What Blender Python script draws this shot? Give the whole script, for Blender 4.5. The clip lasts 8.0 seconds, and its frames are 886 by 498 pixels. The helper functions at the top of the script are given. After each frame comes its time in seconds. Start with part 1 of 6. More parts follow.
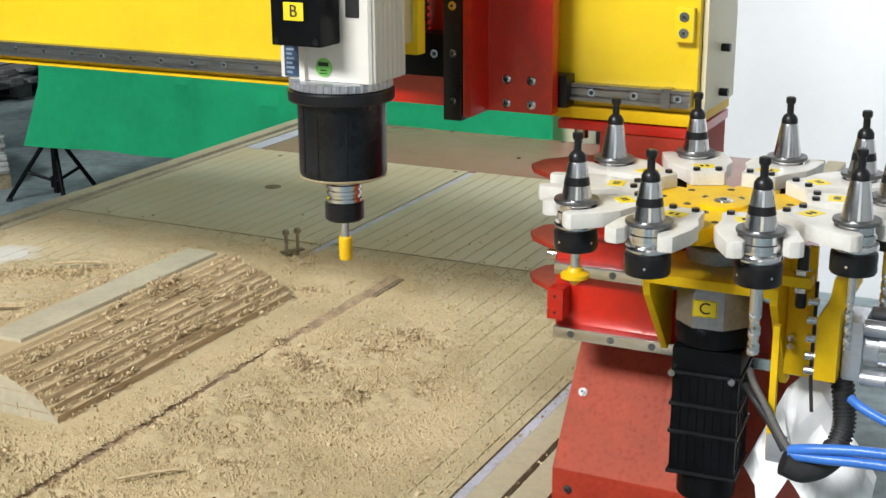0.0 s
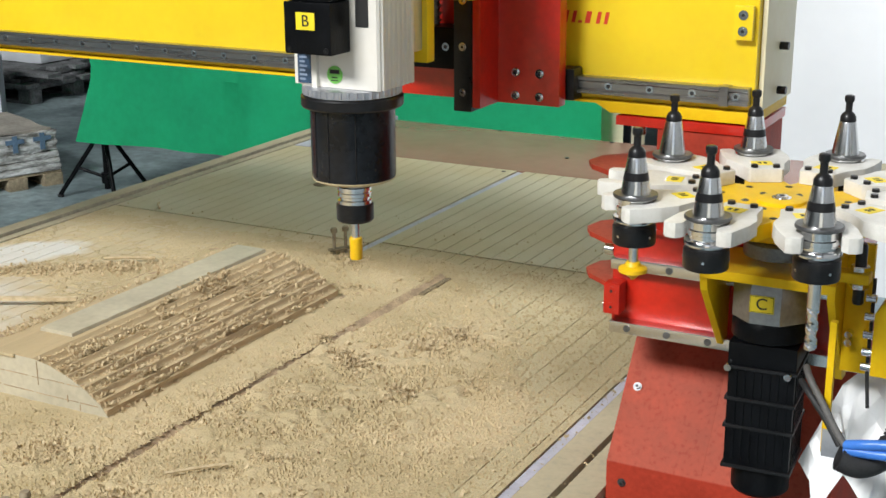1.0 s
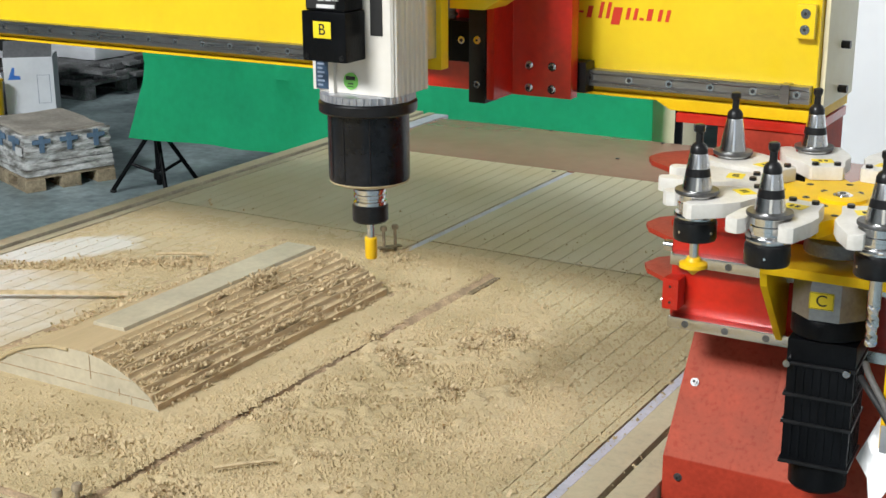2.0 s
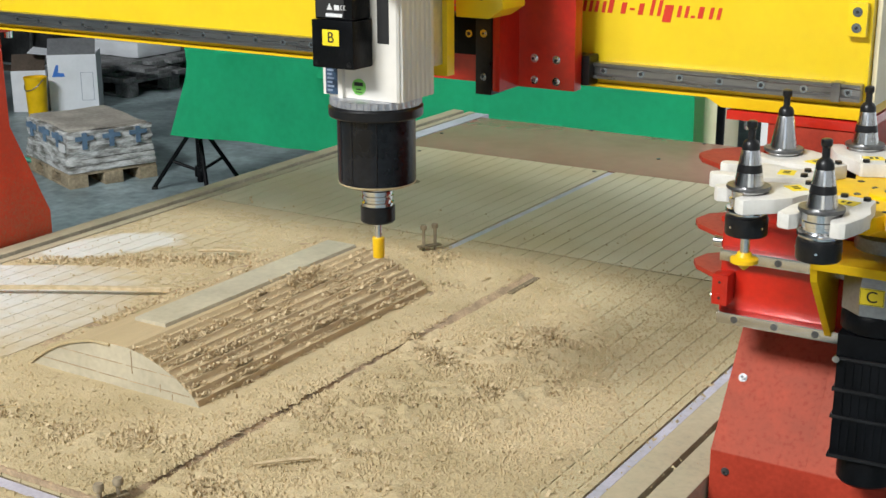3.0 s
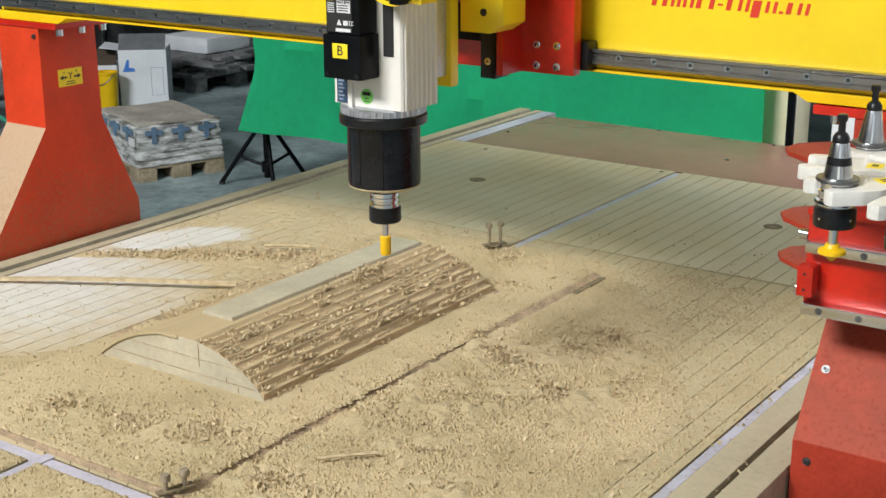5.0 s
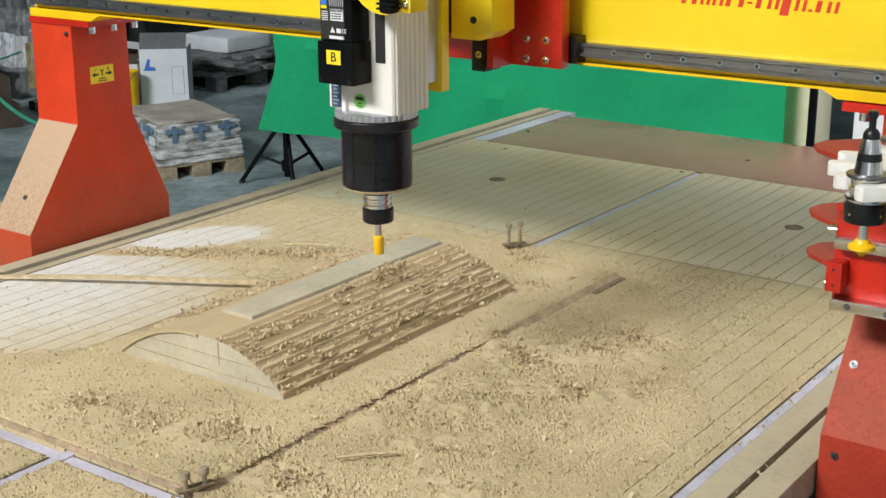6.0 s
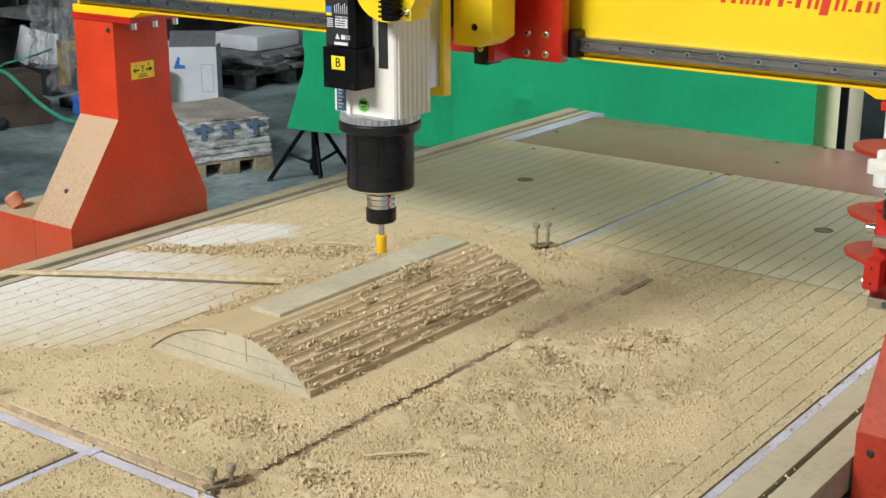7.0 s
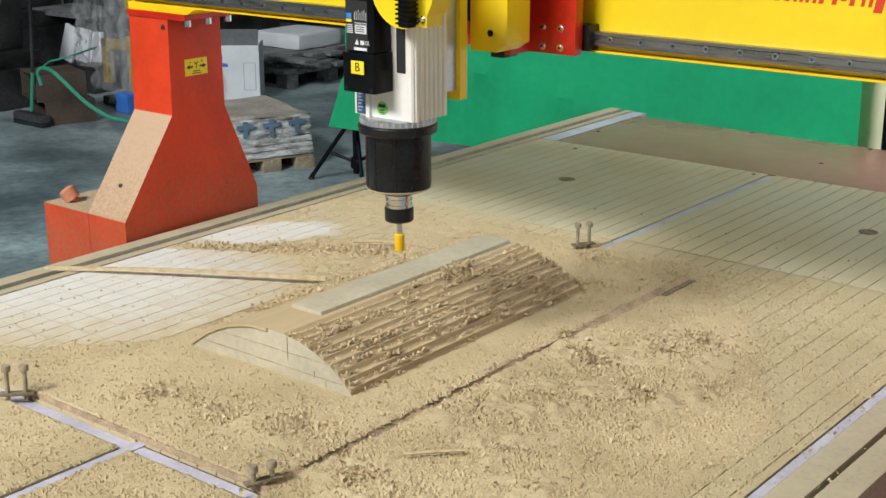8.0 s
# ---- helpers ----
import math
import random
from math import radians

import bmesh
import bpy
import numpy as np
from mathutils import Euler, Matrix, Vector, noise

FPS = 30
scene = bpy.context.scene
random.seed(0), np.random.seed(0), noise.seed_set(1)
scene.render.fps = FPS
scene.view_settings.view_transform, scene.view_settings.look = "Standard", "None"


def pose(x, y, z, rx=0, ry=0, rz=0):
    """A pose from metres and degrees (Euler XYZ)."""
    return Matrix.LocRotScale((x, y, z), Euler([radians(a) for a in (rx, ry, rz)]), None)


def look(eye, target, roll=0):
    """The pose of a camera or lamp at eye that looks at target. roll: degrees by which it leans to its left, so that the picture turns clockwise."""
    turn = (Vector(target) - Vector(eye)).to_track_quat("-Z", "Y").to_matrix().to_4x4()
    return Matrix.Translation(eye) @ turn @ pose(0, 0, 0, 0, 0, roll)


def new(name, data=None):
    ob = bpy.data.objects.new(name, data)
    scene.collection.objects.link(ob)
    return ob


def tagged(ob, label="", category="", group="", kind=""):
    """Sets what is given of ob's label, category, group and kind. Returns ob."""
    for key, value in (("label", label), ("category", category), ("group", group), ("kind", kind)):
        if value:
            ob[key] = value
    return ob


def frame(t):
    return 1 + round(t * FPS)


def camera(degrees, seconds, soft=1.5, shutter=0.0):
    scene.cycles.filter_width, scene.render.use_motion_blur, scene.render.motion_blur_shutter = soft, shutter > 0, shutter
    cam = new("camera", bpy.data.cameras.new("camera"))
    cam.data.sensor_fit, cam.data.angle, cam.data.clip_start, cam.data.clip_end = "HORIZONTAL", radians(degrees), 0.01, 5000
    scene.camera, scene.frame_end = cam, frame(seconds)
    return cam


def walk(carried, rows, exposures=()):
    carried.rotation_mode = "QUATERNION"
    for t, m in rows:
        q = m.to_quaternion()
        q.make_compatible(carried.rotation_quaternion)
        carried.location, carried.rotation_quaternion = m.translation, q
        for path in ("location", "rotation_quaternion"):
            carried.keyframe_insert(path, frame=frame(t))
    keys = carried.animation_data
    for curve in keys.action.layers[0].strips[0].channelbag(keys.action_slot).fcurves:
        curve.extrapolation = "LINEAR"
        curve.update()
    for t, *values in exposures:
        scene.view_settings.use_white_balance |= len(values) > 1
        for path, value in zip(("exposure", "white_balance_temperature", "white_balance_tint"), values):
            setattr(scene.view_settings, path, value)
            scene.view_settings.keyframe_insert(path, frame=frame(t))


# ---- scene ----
cam = camera(36.66, 8.0, soft=1.5)
PATH = [
    (0.0, pose(0.0012, 0.0006, 0.850, 73.352, 0.328, 26.130)),
    (0.5, pose(-0.0003, -0.0002, 0.850, 73.339, 0.322, 27.221)),
    (1.0, pose(-0.0017, -0.0009, 0.850, 73.332, 0.299, 28.192)),
    (1.5, pose(-0.0032, -0.0017, 0.850, 73.322, 0.255, 29.309)),
    (3.0, pose(-0.0069, -0.0039, 0.850, 73.277, 0.261, 32.065)),
    (3.5, pose(-0.0079, -0.0046, 0.850, 73.266, 0.211, 32.820)),
    (4.0, pose(-0.0089, -0.0052, 0.850, 73.244, 0.213, 33.570)),
    (4.5, pose(-0.0099, -0.0059, 0.850, 73.220, 0.202, 34.332)),
    (6.0, pose(-0.0117, -0.0071, 0.850, 73.188, 0.257, 35.743)),
    (6.5, pose(-0.0124, -0.0076, 0.850, 73.187, 0.182, 36.247)),
    (7.0, pose(-0.0133, -0.0083, 0.850, 73.175, 0.086, 36.987)),
    (7.5, pose(-0.0146, -0.0093, 0.850, 73.152, 0.099, 38.077)),
    (8.0, pose(-0.0155, -0.0100, 0.850, 73.140, 0.184, 38.731)),
]
walk(cam, PATH)

# ---- world, light ----
scene.view_settings.exposure = 0.0
world = bpy.data.worlds.new("hall_air")
world.use_nodes = True
scene.world = world
sky = world.node_tree.nodes.new("ShaderNodeTexSky")
sky.sky_type, sky.sun_disc, sky.sun_elevation, sky.sun_rotation = "NISHITA", False, radians(40), radians(180)
world.node_tree.links.new(sky.outputs[0], world.node_tree.nodes["Background"].inputs[0])
world.node_tree.nodes["Background"].inputs[1].default_value = 0.1


def area_lamp(name, loc, target, sx, sy, watts, colour):
    lamp = bpy.data.lights.new(name, "AREA")
    lamp.shape, lamp.size, lamp.size_y, lamp.energy, lamp.color = "RECTANGLE", sx, sy, watts, colour
    ob = new(name, lamp)
    ob.matrix_world = look(loc, target)
    return ob


FLOOR = -0.80
CEIL = 7.0
# high-bay bank behind the camera; door, wall and overhead lamps are unseen added fill
area_lamp("high_bay_light", (-2.8, -5.2, 6.2), (-1.5, 2.2, 0.0), 3.4, 1.6, 1130, (0.97, 0.985, 0.985))
# weak fill from the right, set before an added door opening
area_lamp("door_fill_light", (2.6, -6.2, 1.8), (-1.2, 2.4, 0.2), 3.0, 3.4, 8, (0.93, 0.97, 1.0))
# added lamp, turned to the partition wall only to whiten it
area_lamp("wall_fill_light", (0.3, 4.2, 1.1), (0.1, 5.05, 0.95), 1.8, 0.3, 22, (0.94, 0.97, 1.0))
# unseen overhead lamps added to lift the background and the far bed
for lx, ly, watts in ((-5.9, 5.8, 27), (-7.4, 10.0, 16), (-1.9, 4.1, 26)):
    area_lamp("overhead_fill_light", (lx, ly, 4.9), (lx, ly, 0), 0.3, 2.4, watts, (0.95, 0.98, 1.0))


# ---- materials ----
def mat(name, col, rough=0.5, metal=0.0, var=0.12, scale=30.0, bump=0.05, second=None, coat=0.0, dust=0.0, dust_col=(0.48, 0.405, 0.262), streak=None, fine=None, dist=0.002):
    m = bpy.data.materials.new(name)
    m.use_nodes = True
    nt = m.node_tree
    n, l = nt.nodes, nt.links
    b = n["Principled BSDF"]
    b.inputs["Roughness"].default_value, b.inputs["Metallic"].default_value = rough, metal
    b.inputs["Coat Weight"].default_value = coat
    tc = n.new("ShaderNodeTexCoord")
    mp = n.new("ShaderNodeMapping")
    l.new(tc.outputs["Object"], mp.inputs[0])
    if streak:
        mp.inputs["Scale"].default_value = streak
    a = n.new("ShaderNodeTexNoise")
    a.inputs["Scale"].default_value, a.inputs["Detail"].default_value = scale, 6
    c = n.new("ShaderNodeTexNoise")
    c.inputs["Scale"].default_value, c.inputs["Detail"].default_value = (fine or scale * 9), 4
    for t in (a, c):
        l.new(mp.outputs[0], t.inputs["Vector"])
    mix = n.new("ShaderNodeMix")
    mix.data_type = "RGBA"
    lo = [max(0, v * (1 - var)) for v in col]
    hi = [min(1, v * (1 + var)) for v in col] if second is None else second
    mix.inputs[6].default_value, mix.inputs[7].default_value = (*lo, 1), (*hi, 1)
    r = n.new("ShaderNodeMapRange")
    r.inputs[1].default_value, r.inputs[2].default_value = 0.35, 0.65
    l.new(a.outputs[0], r.inputs[0])
    l.new(r.outputs[0], mix.inputs[0])
    grain = n.new("ShaderNodeMix")
    grain.data_type, grain.blend_type = "RGBA", "OVERLAY"
    grain.inputs[0].default_value = min(1.0, var * 2.0)
    l.new(mix.outputs[2], grain.inputs[6])
    l.new(c.outputs[0], grain.inputs[7])
    out = grain.outputs[2]
    rr = n.new("ShaderNodeMapRange")
    rr.inputs[3].default_value, rr.inputs[4].default_value = max(0.02, rough - 0.08), min(1, rough + 0.1)
    l.new(a.outputs[0], rr.inputs[0])
    rough_out = rr.outputs[0]
    if dust:
        g = n.new("ShaderNodeNewGeometry")
        sep = n.new("ShaderNodeSeparateXYZ")
        l.new(g.outputs["Normal"], sep.inputs[0])
        up = n.new("ShaderNodeMapRange")
        up.inputs[1].default_value, up.inputs[2].default_value = 0.15, 0.6
        up.inputs[3].default_value, up.inputs[4].default_value = 0.0, dust
        l.new(sep.outputs[2], up.inputs[0])
        spots = n.new("ShaderNodeMapRange")
        spots.inputs[1].default_value, spots.inputs[2].default_value = 0.35, 0.55
        l.new(c.outputs[0], spots.inputs[0])
        mul = n.new("ShaderNodeMath")
        mul.operation = "MULTIPLY"
        l.new(up.outputs[0], mul.inputs[0])
        add = n.new("ShaderNodeMath")
        add.operation, add.inputs[1].default_value, add.use_clamp = "ADD", 0.55 if dust < 0.8 else 0.9, True
        l.new(spots.outputs[0], add.inputs[0])
        l.new(add.outputs[0], mul.inputs[1])
        dm = n.new("ShaderNodeMix")
        dm.data_type = "RGBA"
        dm.inputs[7].default_value = (*dust_col, 1)
        l.new(mul.outputs[0], dm.inputs[0])
        l.new(out, dm.inputs[6])
        out = dm.outputs[2]
        dr = n.new("ShaderNodeMix")
        dr.inputs[3].default_value = 0.9
        l.new(mul.outputs[0], dr.inputs[0])
        l.new(rough_out, dr.inputs[2])
        rough_out = dr.outputs[0]
    l.new(out, b.inputs["Base Color"])
    l.new(rough_out, b.inputs["Roughness"])
    if bump:
        bp = n.new("ShaderNodeBump")
        bp.inputs["Strength"].default_value, bp.inputs["Distance"].default_value = min(1, bump * 4), dist
        l.new(c.outputs[0], bp.inputs["Height"])
        l.new(bp.outputs[0], b.inputs["Normal"])
    return m


DUST = (0.512, 0.408, 0.23)
M_DUST = mat("sawdust", DUST, 0.95, var=0.08, scale=5, bump=0.2, second=(0.585, 0.468, 0.282), fine=300, dist=0.003)
M_CHIP = mat("wood_shavings", (0.56, 0.43, 0.25), 0.9, var=0.12, scale=60, second=(0.68, 0.55, 0.35), bump=0.1)
M_BOARD = mat("spoil_board", (0.55, 0.46, 0.275), 0.7, var=0.06, scale=3, second=(0.58, 0.53, 0.37), bump=0.03, fine=300)
M_GEAR = mat("grey_gear_case", (0.36, 0.36, 0.37), 0.3, 0.9, var=0.12, scale=20)
M_SHEETEDGE = mat("raw_panel_edge", (0.40, 0.29, 0.18), 0.85, var=0.25, scale=30, bump=0.1)
# the raised flap's shade is put into this grey
M_FLAPSHADE = mat("shaded_carton_flap", (0.13, 0.135, 0.145), 0.8, var=0.15, scale=6)
M_GREENPAINT = mat("green_machine_paint", (0.05, 0.16, 0.04), 0.5, var=0.2, scale=4)
M_WHITEBOARD = mat("pale_spoil_board", (0.74, 0.73, 0.69), 0.6, var=0.03, scale=3.2, bump=0.04, second=(0.68, 0.65, 0.58))
M_DUSTBOARD = mat("dusted_spoil_board", (0.50, 0.41, 0.235), 0.85, var=0.08, scale=4, second=(0.56, 0.475, 0.295), bump=0.2, fine=300, dist=0.003)
M_TANGROOVE = mat("groove_dusty", (0.40, 0.325, 0.20), 0.9, var=0.2, scale=60)
M_GROOVE = mat("groove_dark", (0.20, 0.155, 0.09), 0.9, var=0.3, scale=60)
M_BROWN = mat("brown_laminate", (0.34, 0.165, 0.12), 0.2, var=0.05, scale=2.5, coat=0.0, bump=0, second=(0.37, 0.19, 0.145))
M_STRIP = mat("grey_plastic_strip", (0.50, 0.48, 0.56), 0.4, var=0.12, scale=14)
M_ALU = mat("aluminium_profile", (0.55, 0.56, 0.60), 0.35, 0.75, var=0.1, scale=20)
M_EDGE = mat("bed_edge_trim", (0.42, 0.37, 0.265), 0.6, var=0.15, scale=12, dust=0.6)
M_WORK = mat("glued_beech", (0.50, 0.37, 0.22), 0.75, var=0.1, scale=10, streak=(6, 0.5, 6), bump=0.1, dust=0.5, dust_col=(0.52, 0.42, 0.245))
M_WORKTOP = mat("uncut_board_face", (0.48, 0.43, 0.315), 0.6, var=0.1, scale=10, bump=0.04)
M_YELLOW = mat("yellow_paint", (0.85, 0.60, 0.012), 0.32, var=0.04, scale=8, coat=0.25, bump=0.01)
M_YELLOWD = mat("yellow_paint_dusty", (0.80, 0.50, 0.008), 0.45, var=0.08, scale=14, coat=0.0, dust=0.05, bump=0.02)
M_RED = mat("red_paint", (0.50, 0.015, 0.005), 0.32, var=0.12, scale=12, coat=0.25, bump=0.03)
M_REDD = mat("orange_red_paint", (0.58, 0.042, 0.009), 0.5, var=0.1, scale=10, coat=0.05, bump=0.03, dust=0.97)
M_REDDUST = mat("red_paint_speckled", (0.34, 0.036, 0.017), 0.6, var=0.14, scale=16, bump=0.05, dust=0.10)
M_CREAM = mat("cream_paint", (0.76, 0.69, 0.48), 0.45, var=0.06, scale=6, bump=0.02)
M_SPWHITE = mat("spindle_white", (0.74, 0.71, 0.65), 0.38, var=0.05, scale=10, bump=0.02)
M_BLACK = mat("black_plastic", (0.0035, 0.004, 0.005), 0.36, var=0.3, scale=30, bump=0.04)
M_BLACKM = mat("black_oxide_steel", (0.010, 0.010, 0.011), 0.3, 0.0, var=0.3, scale=40, bump=0.02)
M_BLACKD = mat("black_anodised_dusty", (0.010, 0.011, 0.014), 0.24, 0.0, var=0.4, scale=14, dust=0.25)
M_STEEL = mat("ground_steel", (0.70, 0.70, 0.70), 0.22, 1.0, var=0.04, scale=30, bump=0)
M_CHROME = mat("chrome", (0.74, 0.74, 0.75), 0.14, 1.0, var=0.06, scale=30, bump=0)
M_RAIL = mat("linear_rail_steel", (0.34, 0.335, 0.33), 0.28, 0.95, var=0.15, scale=16, streak=(0.4, 6, 6), bump=0.02)
M_DARKSTEEL = mat("dark_steel", (0.16, 0.16, 0.16), 0.4, 0.8, var=0.2, scale=30)
M_NYLON = mat("white_nylon", (0.70, 0.675, 0.62), 0.42, var=0.1, scale=22, bump=0.03, second=(0.76, 0.74, 0.69))
M_LABEL = mat("yellow_label", (0.86, 0.66, 0.02), 0.45, var=0.03, scale=20, bump=0)
M_INK = mat("black_ink", (0.015, 0.015, 0.015), 0.6, var=0.1, scale=30, bump=0)
M_REDINK = mat("red_ink", (0.62, 0.035, 0.012), 0.5, var=0.05, scale=30, bump=0)
M_REDDUST.node_tree.nodes["Principled BSDF"].inputs["Specular IOR Level"].default_value = 0.2
M_REDD.node_tree.nodes["Principled BSDF"].inputs["Specular IOR Level"].default_value = 0.3
M_PAPER = mat("white_print", (0.70, 0.70, 0.70), 0.5, var=0.08, scale=40, bump=0)
M_BLUE = mat("blue_print", (0.03, 0.06, 0.11), 0.45, var=0.4, scale=90, bump=0)
M_GREENDOT = mat("green_sticker", (0.22, 0.62, 0.12), 0.45, var=0.08, scale=40, bump=0)
M_CAP = mat("yellow_wax_tip", (0.85, 0.50, 0.006), 0.4, var=0.06, scale=40)
M_GREEN = mat("green_cloth", (0.022, 0.60, 0.27), 0.85, var=0.08, scale=3, bump=0.03)
M_CONCRETE = mat("concrete_floor", (0.15, 0.21, 0.226), 0.38, var=0.35, scale=1.3, fine=22, bump=0.05, second=(0.34, 0.43, 0.45))
M_WALL = mat("white_wall", (0.80, 0.81, 0.83), 0.7, var=0.04, scale=2, bump=0.02)
# unseen walls: each grey is set by how much light it should bounce
M_PALEBOUNCE = mat("pale_bounce_wall", (0.46, 0.47, 0.48), 0.7, var=0.08, scale=1.5, bump=0.02)
M_GREYBOUNCE = mat("grey_bounce_wall", (0.26, 0.27, 0.28), 0.7, var=0.1, scale=1.2, bump=0.02)
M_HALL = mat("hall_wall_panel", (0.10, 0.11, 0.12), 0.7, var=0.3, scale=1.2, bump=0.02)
M_CEIL = mat("ceiling_panel", (0.2, 0.2, 0.2), 0.8, var=0.1, scale=2)
M_PALLET = mat("pallet_wood", (0.33, 0.27, 0.18), 0.85, var=0.3, scale=8, bump=0.1)
M_GREYWOOD = mat("weathered_planks", (0.16, 0.165, 0.17), 0.85, var=0.4, scale=8, bump=0.1)
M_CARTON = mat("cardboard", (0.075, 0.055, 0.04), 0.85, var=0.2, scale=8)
M_WHITECARTON = mat("white_carton", (0.74, 0.77, 0.82), 0.7, var=0.06, scale=6)
# pale second colour paints the film's highlights into the wrap
M_WRAP = mat("stretch_wrap_glints", (0.30, 0.29, 0.26), 0.16, var=0.3, scale=11, bump=0.25, second=(0.80, 0.81, 0.80), dist=0.012, streak=(1, 1, 3.5), fine=38)
M_FADED = mat("faded_print", (0.22, 0.27, 0.36), 0.5, var=0.2, scale=60, bump=0)
M_SACK = mat("sack_paper", (0.40, 0.37, 0.32), 0.8, var=0.2, scale=6)
M_SACKBLUE = mat("sack_blue_print", (0.12, 0.20, 0.30), 0.7, var=0.2, scale=10)
M_HOSE = mat("blue_air_hose", (0.05, 0.19, 0.62), 0.3, var=0.08, scale=30)
M_RUBBER = mat("black_rubber", (0.02, 0.02, 0.021), 0.6, var=0.2, scale=40)
M_CABLE = mat("grey_cable", (0.11, 0.105, 0.10), 0.6, var=0.2, scale=30)
M_FOIL = mat("white_plastic_film", (0.88, 0.89, 0.90), 0.3, var=0.05, scale=12, bump=0.1)
M_TEAL = mat("green_hose", (0.05, 0.30, 0.20), 0.4, var=0.1, scale=20)
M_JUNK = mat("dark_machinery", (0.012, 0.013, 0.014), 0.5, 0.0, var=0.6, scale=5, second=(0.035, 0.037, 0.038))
for _m, _v in ((M_BLACK, 0.14), (M_BROWN, 0.3), (M_BLACKM, 0.35), (M_YELLOWD, 0.2), (M_BLACKD, 0.3)):
    _m.node_tree.nodes["Principled BSDF"].inputs["Specular IOR Level"].default_value = _v


def swept_patches(m, patches, film):
    """A film of dust over the material, swept thin in oval patches: centre, half axes, turn, inner edge, outer edge."""
    n, l = m.node_tree.nodes, m.node_tree.links
    b = n["Principled BSDF"]
    clean = b.inputs["Base Color"].links[0].from_socket
    g = n.new("ShaderNodeNewGeometry")
    fuzz = n.new("ShaderNodeTexNoise")
    fuzz.inputs["Scale"].default_value, fuzz.inputs["Detail"].default_value = 22, 6
    l.new(g.outputs["Position"], fuzz.inputs["Vector"])

    def math_node(op, a, c):
        q = n.new("ShaderNodeMath")
        q.operation = op
        for k, v in enumerate((a, c)):
            if v is None:
                continue
            if isinstance(v, (int, float)):
                q.inputs[k].default_value = v
            else:
                l.new(v, q.inputs[k])
        return q.outputs[0]

    total = None
    for cx, cy, ra, rb, turn, inner, outer in patches:
        sub = n.new("ShaderNodeVectorMath")
        sub.operation = "SUBTRACT"
        sub.inputs[1].default_value = (cx, cy, 0)
        l.new(g.outputs["Position"], sub.inputs[0])
        c, q = math.cos(radians(turn)), math.sin(radians(turn))
        sq = []
        for v in ((c / ra, q / ra, 0), (-q / rb, c / rb, 0)):
            dot = n.new("ShaderNodeVectorMath")
            dot.operation = "DOT_PRODUCT"
            dot.inputs[1].default_value = v
            l.new(sub.outputs[0], dot.inputs[0])
            sq.append(math_node("POWER", math_node("ABSOLUTE", dot.outputs["Value"], None), 2.0))
        dist = math_node("SQRT", math_node("ADD", sq[0], sq[1]), None)
        wob = math_node("ADD", dist, math_node("MULTIPLY", math_node("SUBTRACT", fuzz.outputs[0], 0.5), 0.7))
        r = n.new("ShaderNodeMapRange")
        r.inputs[1].default_value, r.inputs[2].default_value = inner, outer
        r.inputs[3].default_value, r.inputs[4].default_value = 1.0, 0.0
        l.new(wob, r.inputs[0])
        total = r.outputs[0] if total is None else math_node("MAXIMUM", total, r.outputs[0])
    mix = n.new("ShaderNodeMix")
    mix.data_type = "RGBA"
    mix.inputs[6].default_value = (*film, 1)
    l.new(total, mix.inputs[0])
    l.new(clean, mix.inputs[7])
    l.new(mix.outputs[2], b.inputs["Base Color"])


# swept oval patches of the pale board: centre, half axes, turn, inner edge, outer edge
SWEPT = [(-2.24, 1.58, 0.48, 0.43, 0, 0.42, 1.0), (-2.165, 2.035, 0.175, 0.085, 55, 0.75, 1.05)]
swept_patches(M_WHITEBOARD, SWEPT, (0.55, 0.445, 0.275))


M_HAZE = mat("clear_wrapping_film", (0.72, 0.75, 0.77), 0.12, var=0.3, scale=7, bump=0.3, dist=0.02)
M_HAZE.node_tree.nodes["Principled BSDF"].inputs["Alpha"].default_value = 0.22


def speckle(m, z0, z1, low, high, col):
    """Caked dust specks on standing faces, denser towards the ledge at z0 where they gather; on the far leg they also
    carry shade.
    """
    n, l = m.node_tree.nodes, m.node_tree.links
    b = n["Principled BSDF"]
    under = b.inputs["Base Color"].links[0].from_socket
    g = n.new("ShaderNodeNewGeometry")
    sep = n.new("ShaderNodeSeparateXYZ")
    l.new(g.outputs["Position"], sep.inputs[0])
    gate = n.new("ShaderNodeMapRange")
    gate.inputs[1].default_value, gate.inputs[2].default_value = z0, z1
    gate.inputs[3].default_value, gate.inputs[4].default_value = low, high
    l.new(sep.outputs[2], gate.inputs[0])
    spots = n.new("ShaderNodeTexNoise")
    spots.inputs["Scale"].default_value, spots.inputs["Detail"].default_value, spots.inputs["Roughness"].default_value = 150, 8, 0.75
    l.new(g.outputs["Position"], spots.inputs["Vector"])
    d = n.new("ShaderNodeMath")
    d.operation = "SUBTRACT"
    l.new(spots.outputs[0], d.inputs[0])
    l.new(gate.outputs[0], d.inputs[1])
    r = n.new("ShaderNodeMapRange")
    r.inputs[1].default_value, r.inputs[2].default_value, r.inputs[4].default_value = -0.05, 0.22, 0.65
    l.new(d.outputs[0], r.inputs[0])
    mix = n.new("ShaderNodeMix")
    mix.data_type = "RGBA"
    mix.inputs[7].default_value = (*col, 1)
    l.new(r.outputs[0], mix.inputs[0])
    l.new(under, mix.inputs[6])
    l.new(mix.outputs[2], b.inputs["Base Color"])


# far leg: real dust, spread and browned further to paint its side's shade
speckle(M_REDD, -0.05, 0.40, 0.36, 0.74, (0.30, 0.14, 0.065))
speckle(M_REDDUST, -0.1, 0.30, 0.68, 0.78, (0.36, 0.18, 0.11))
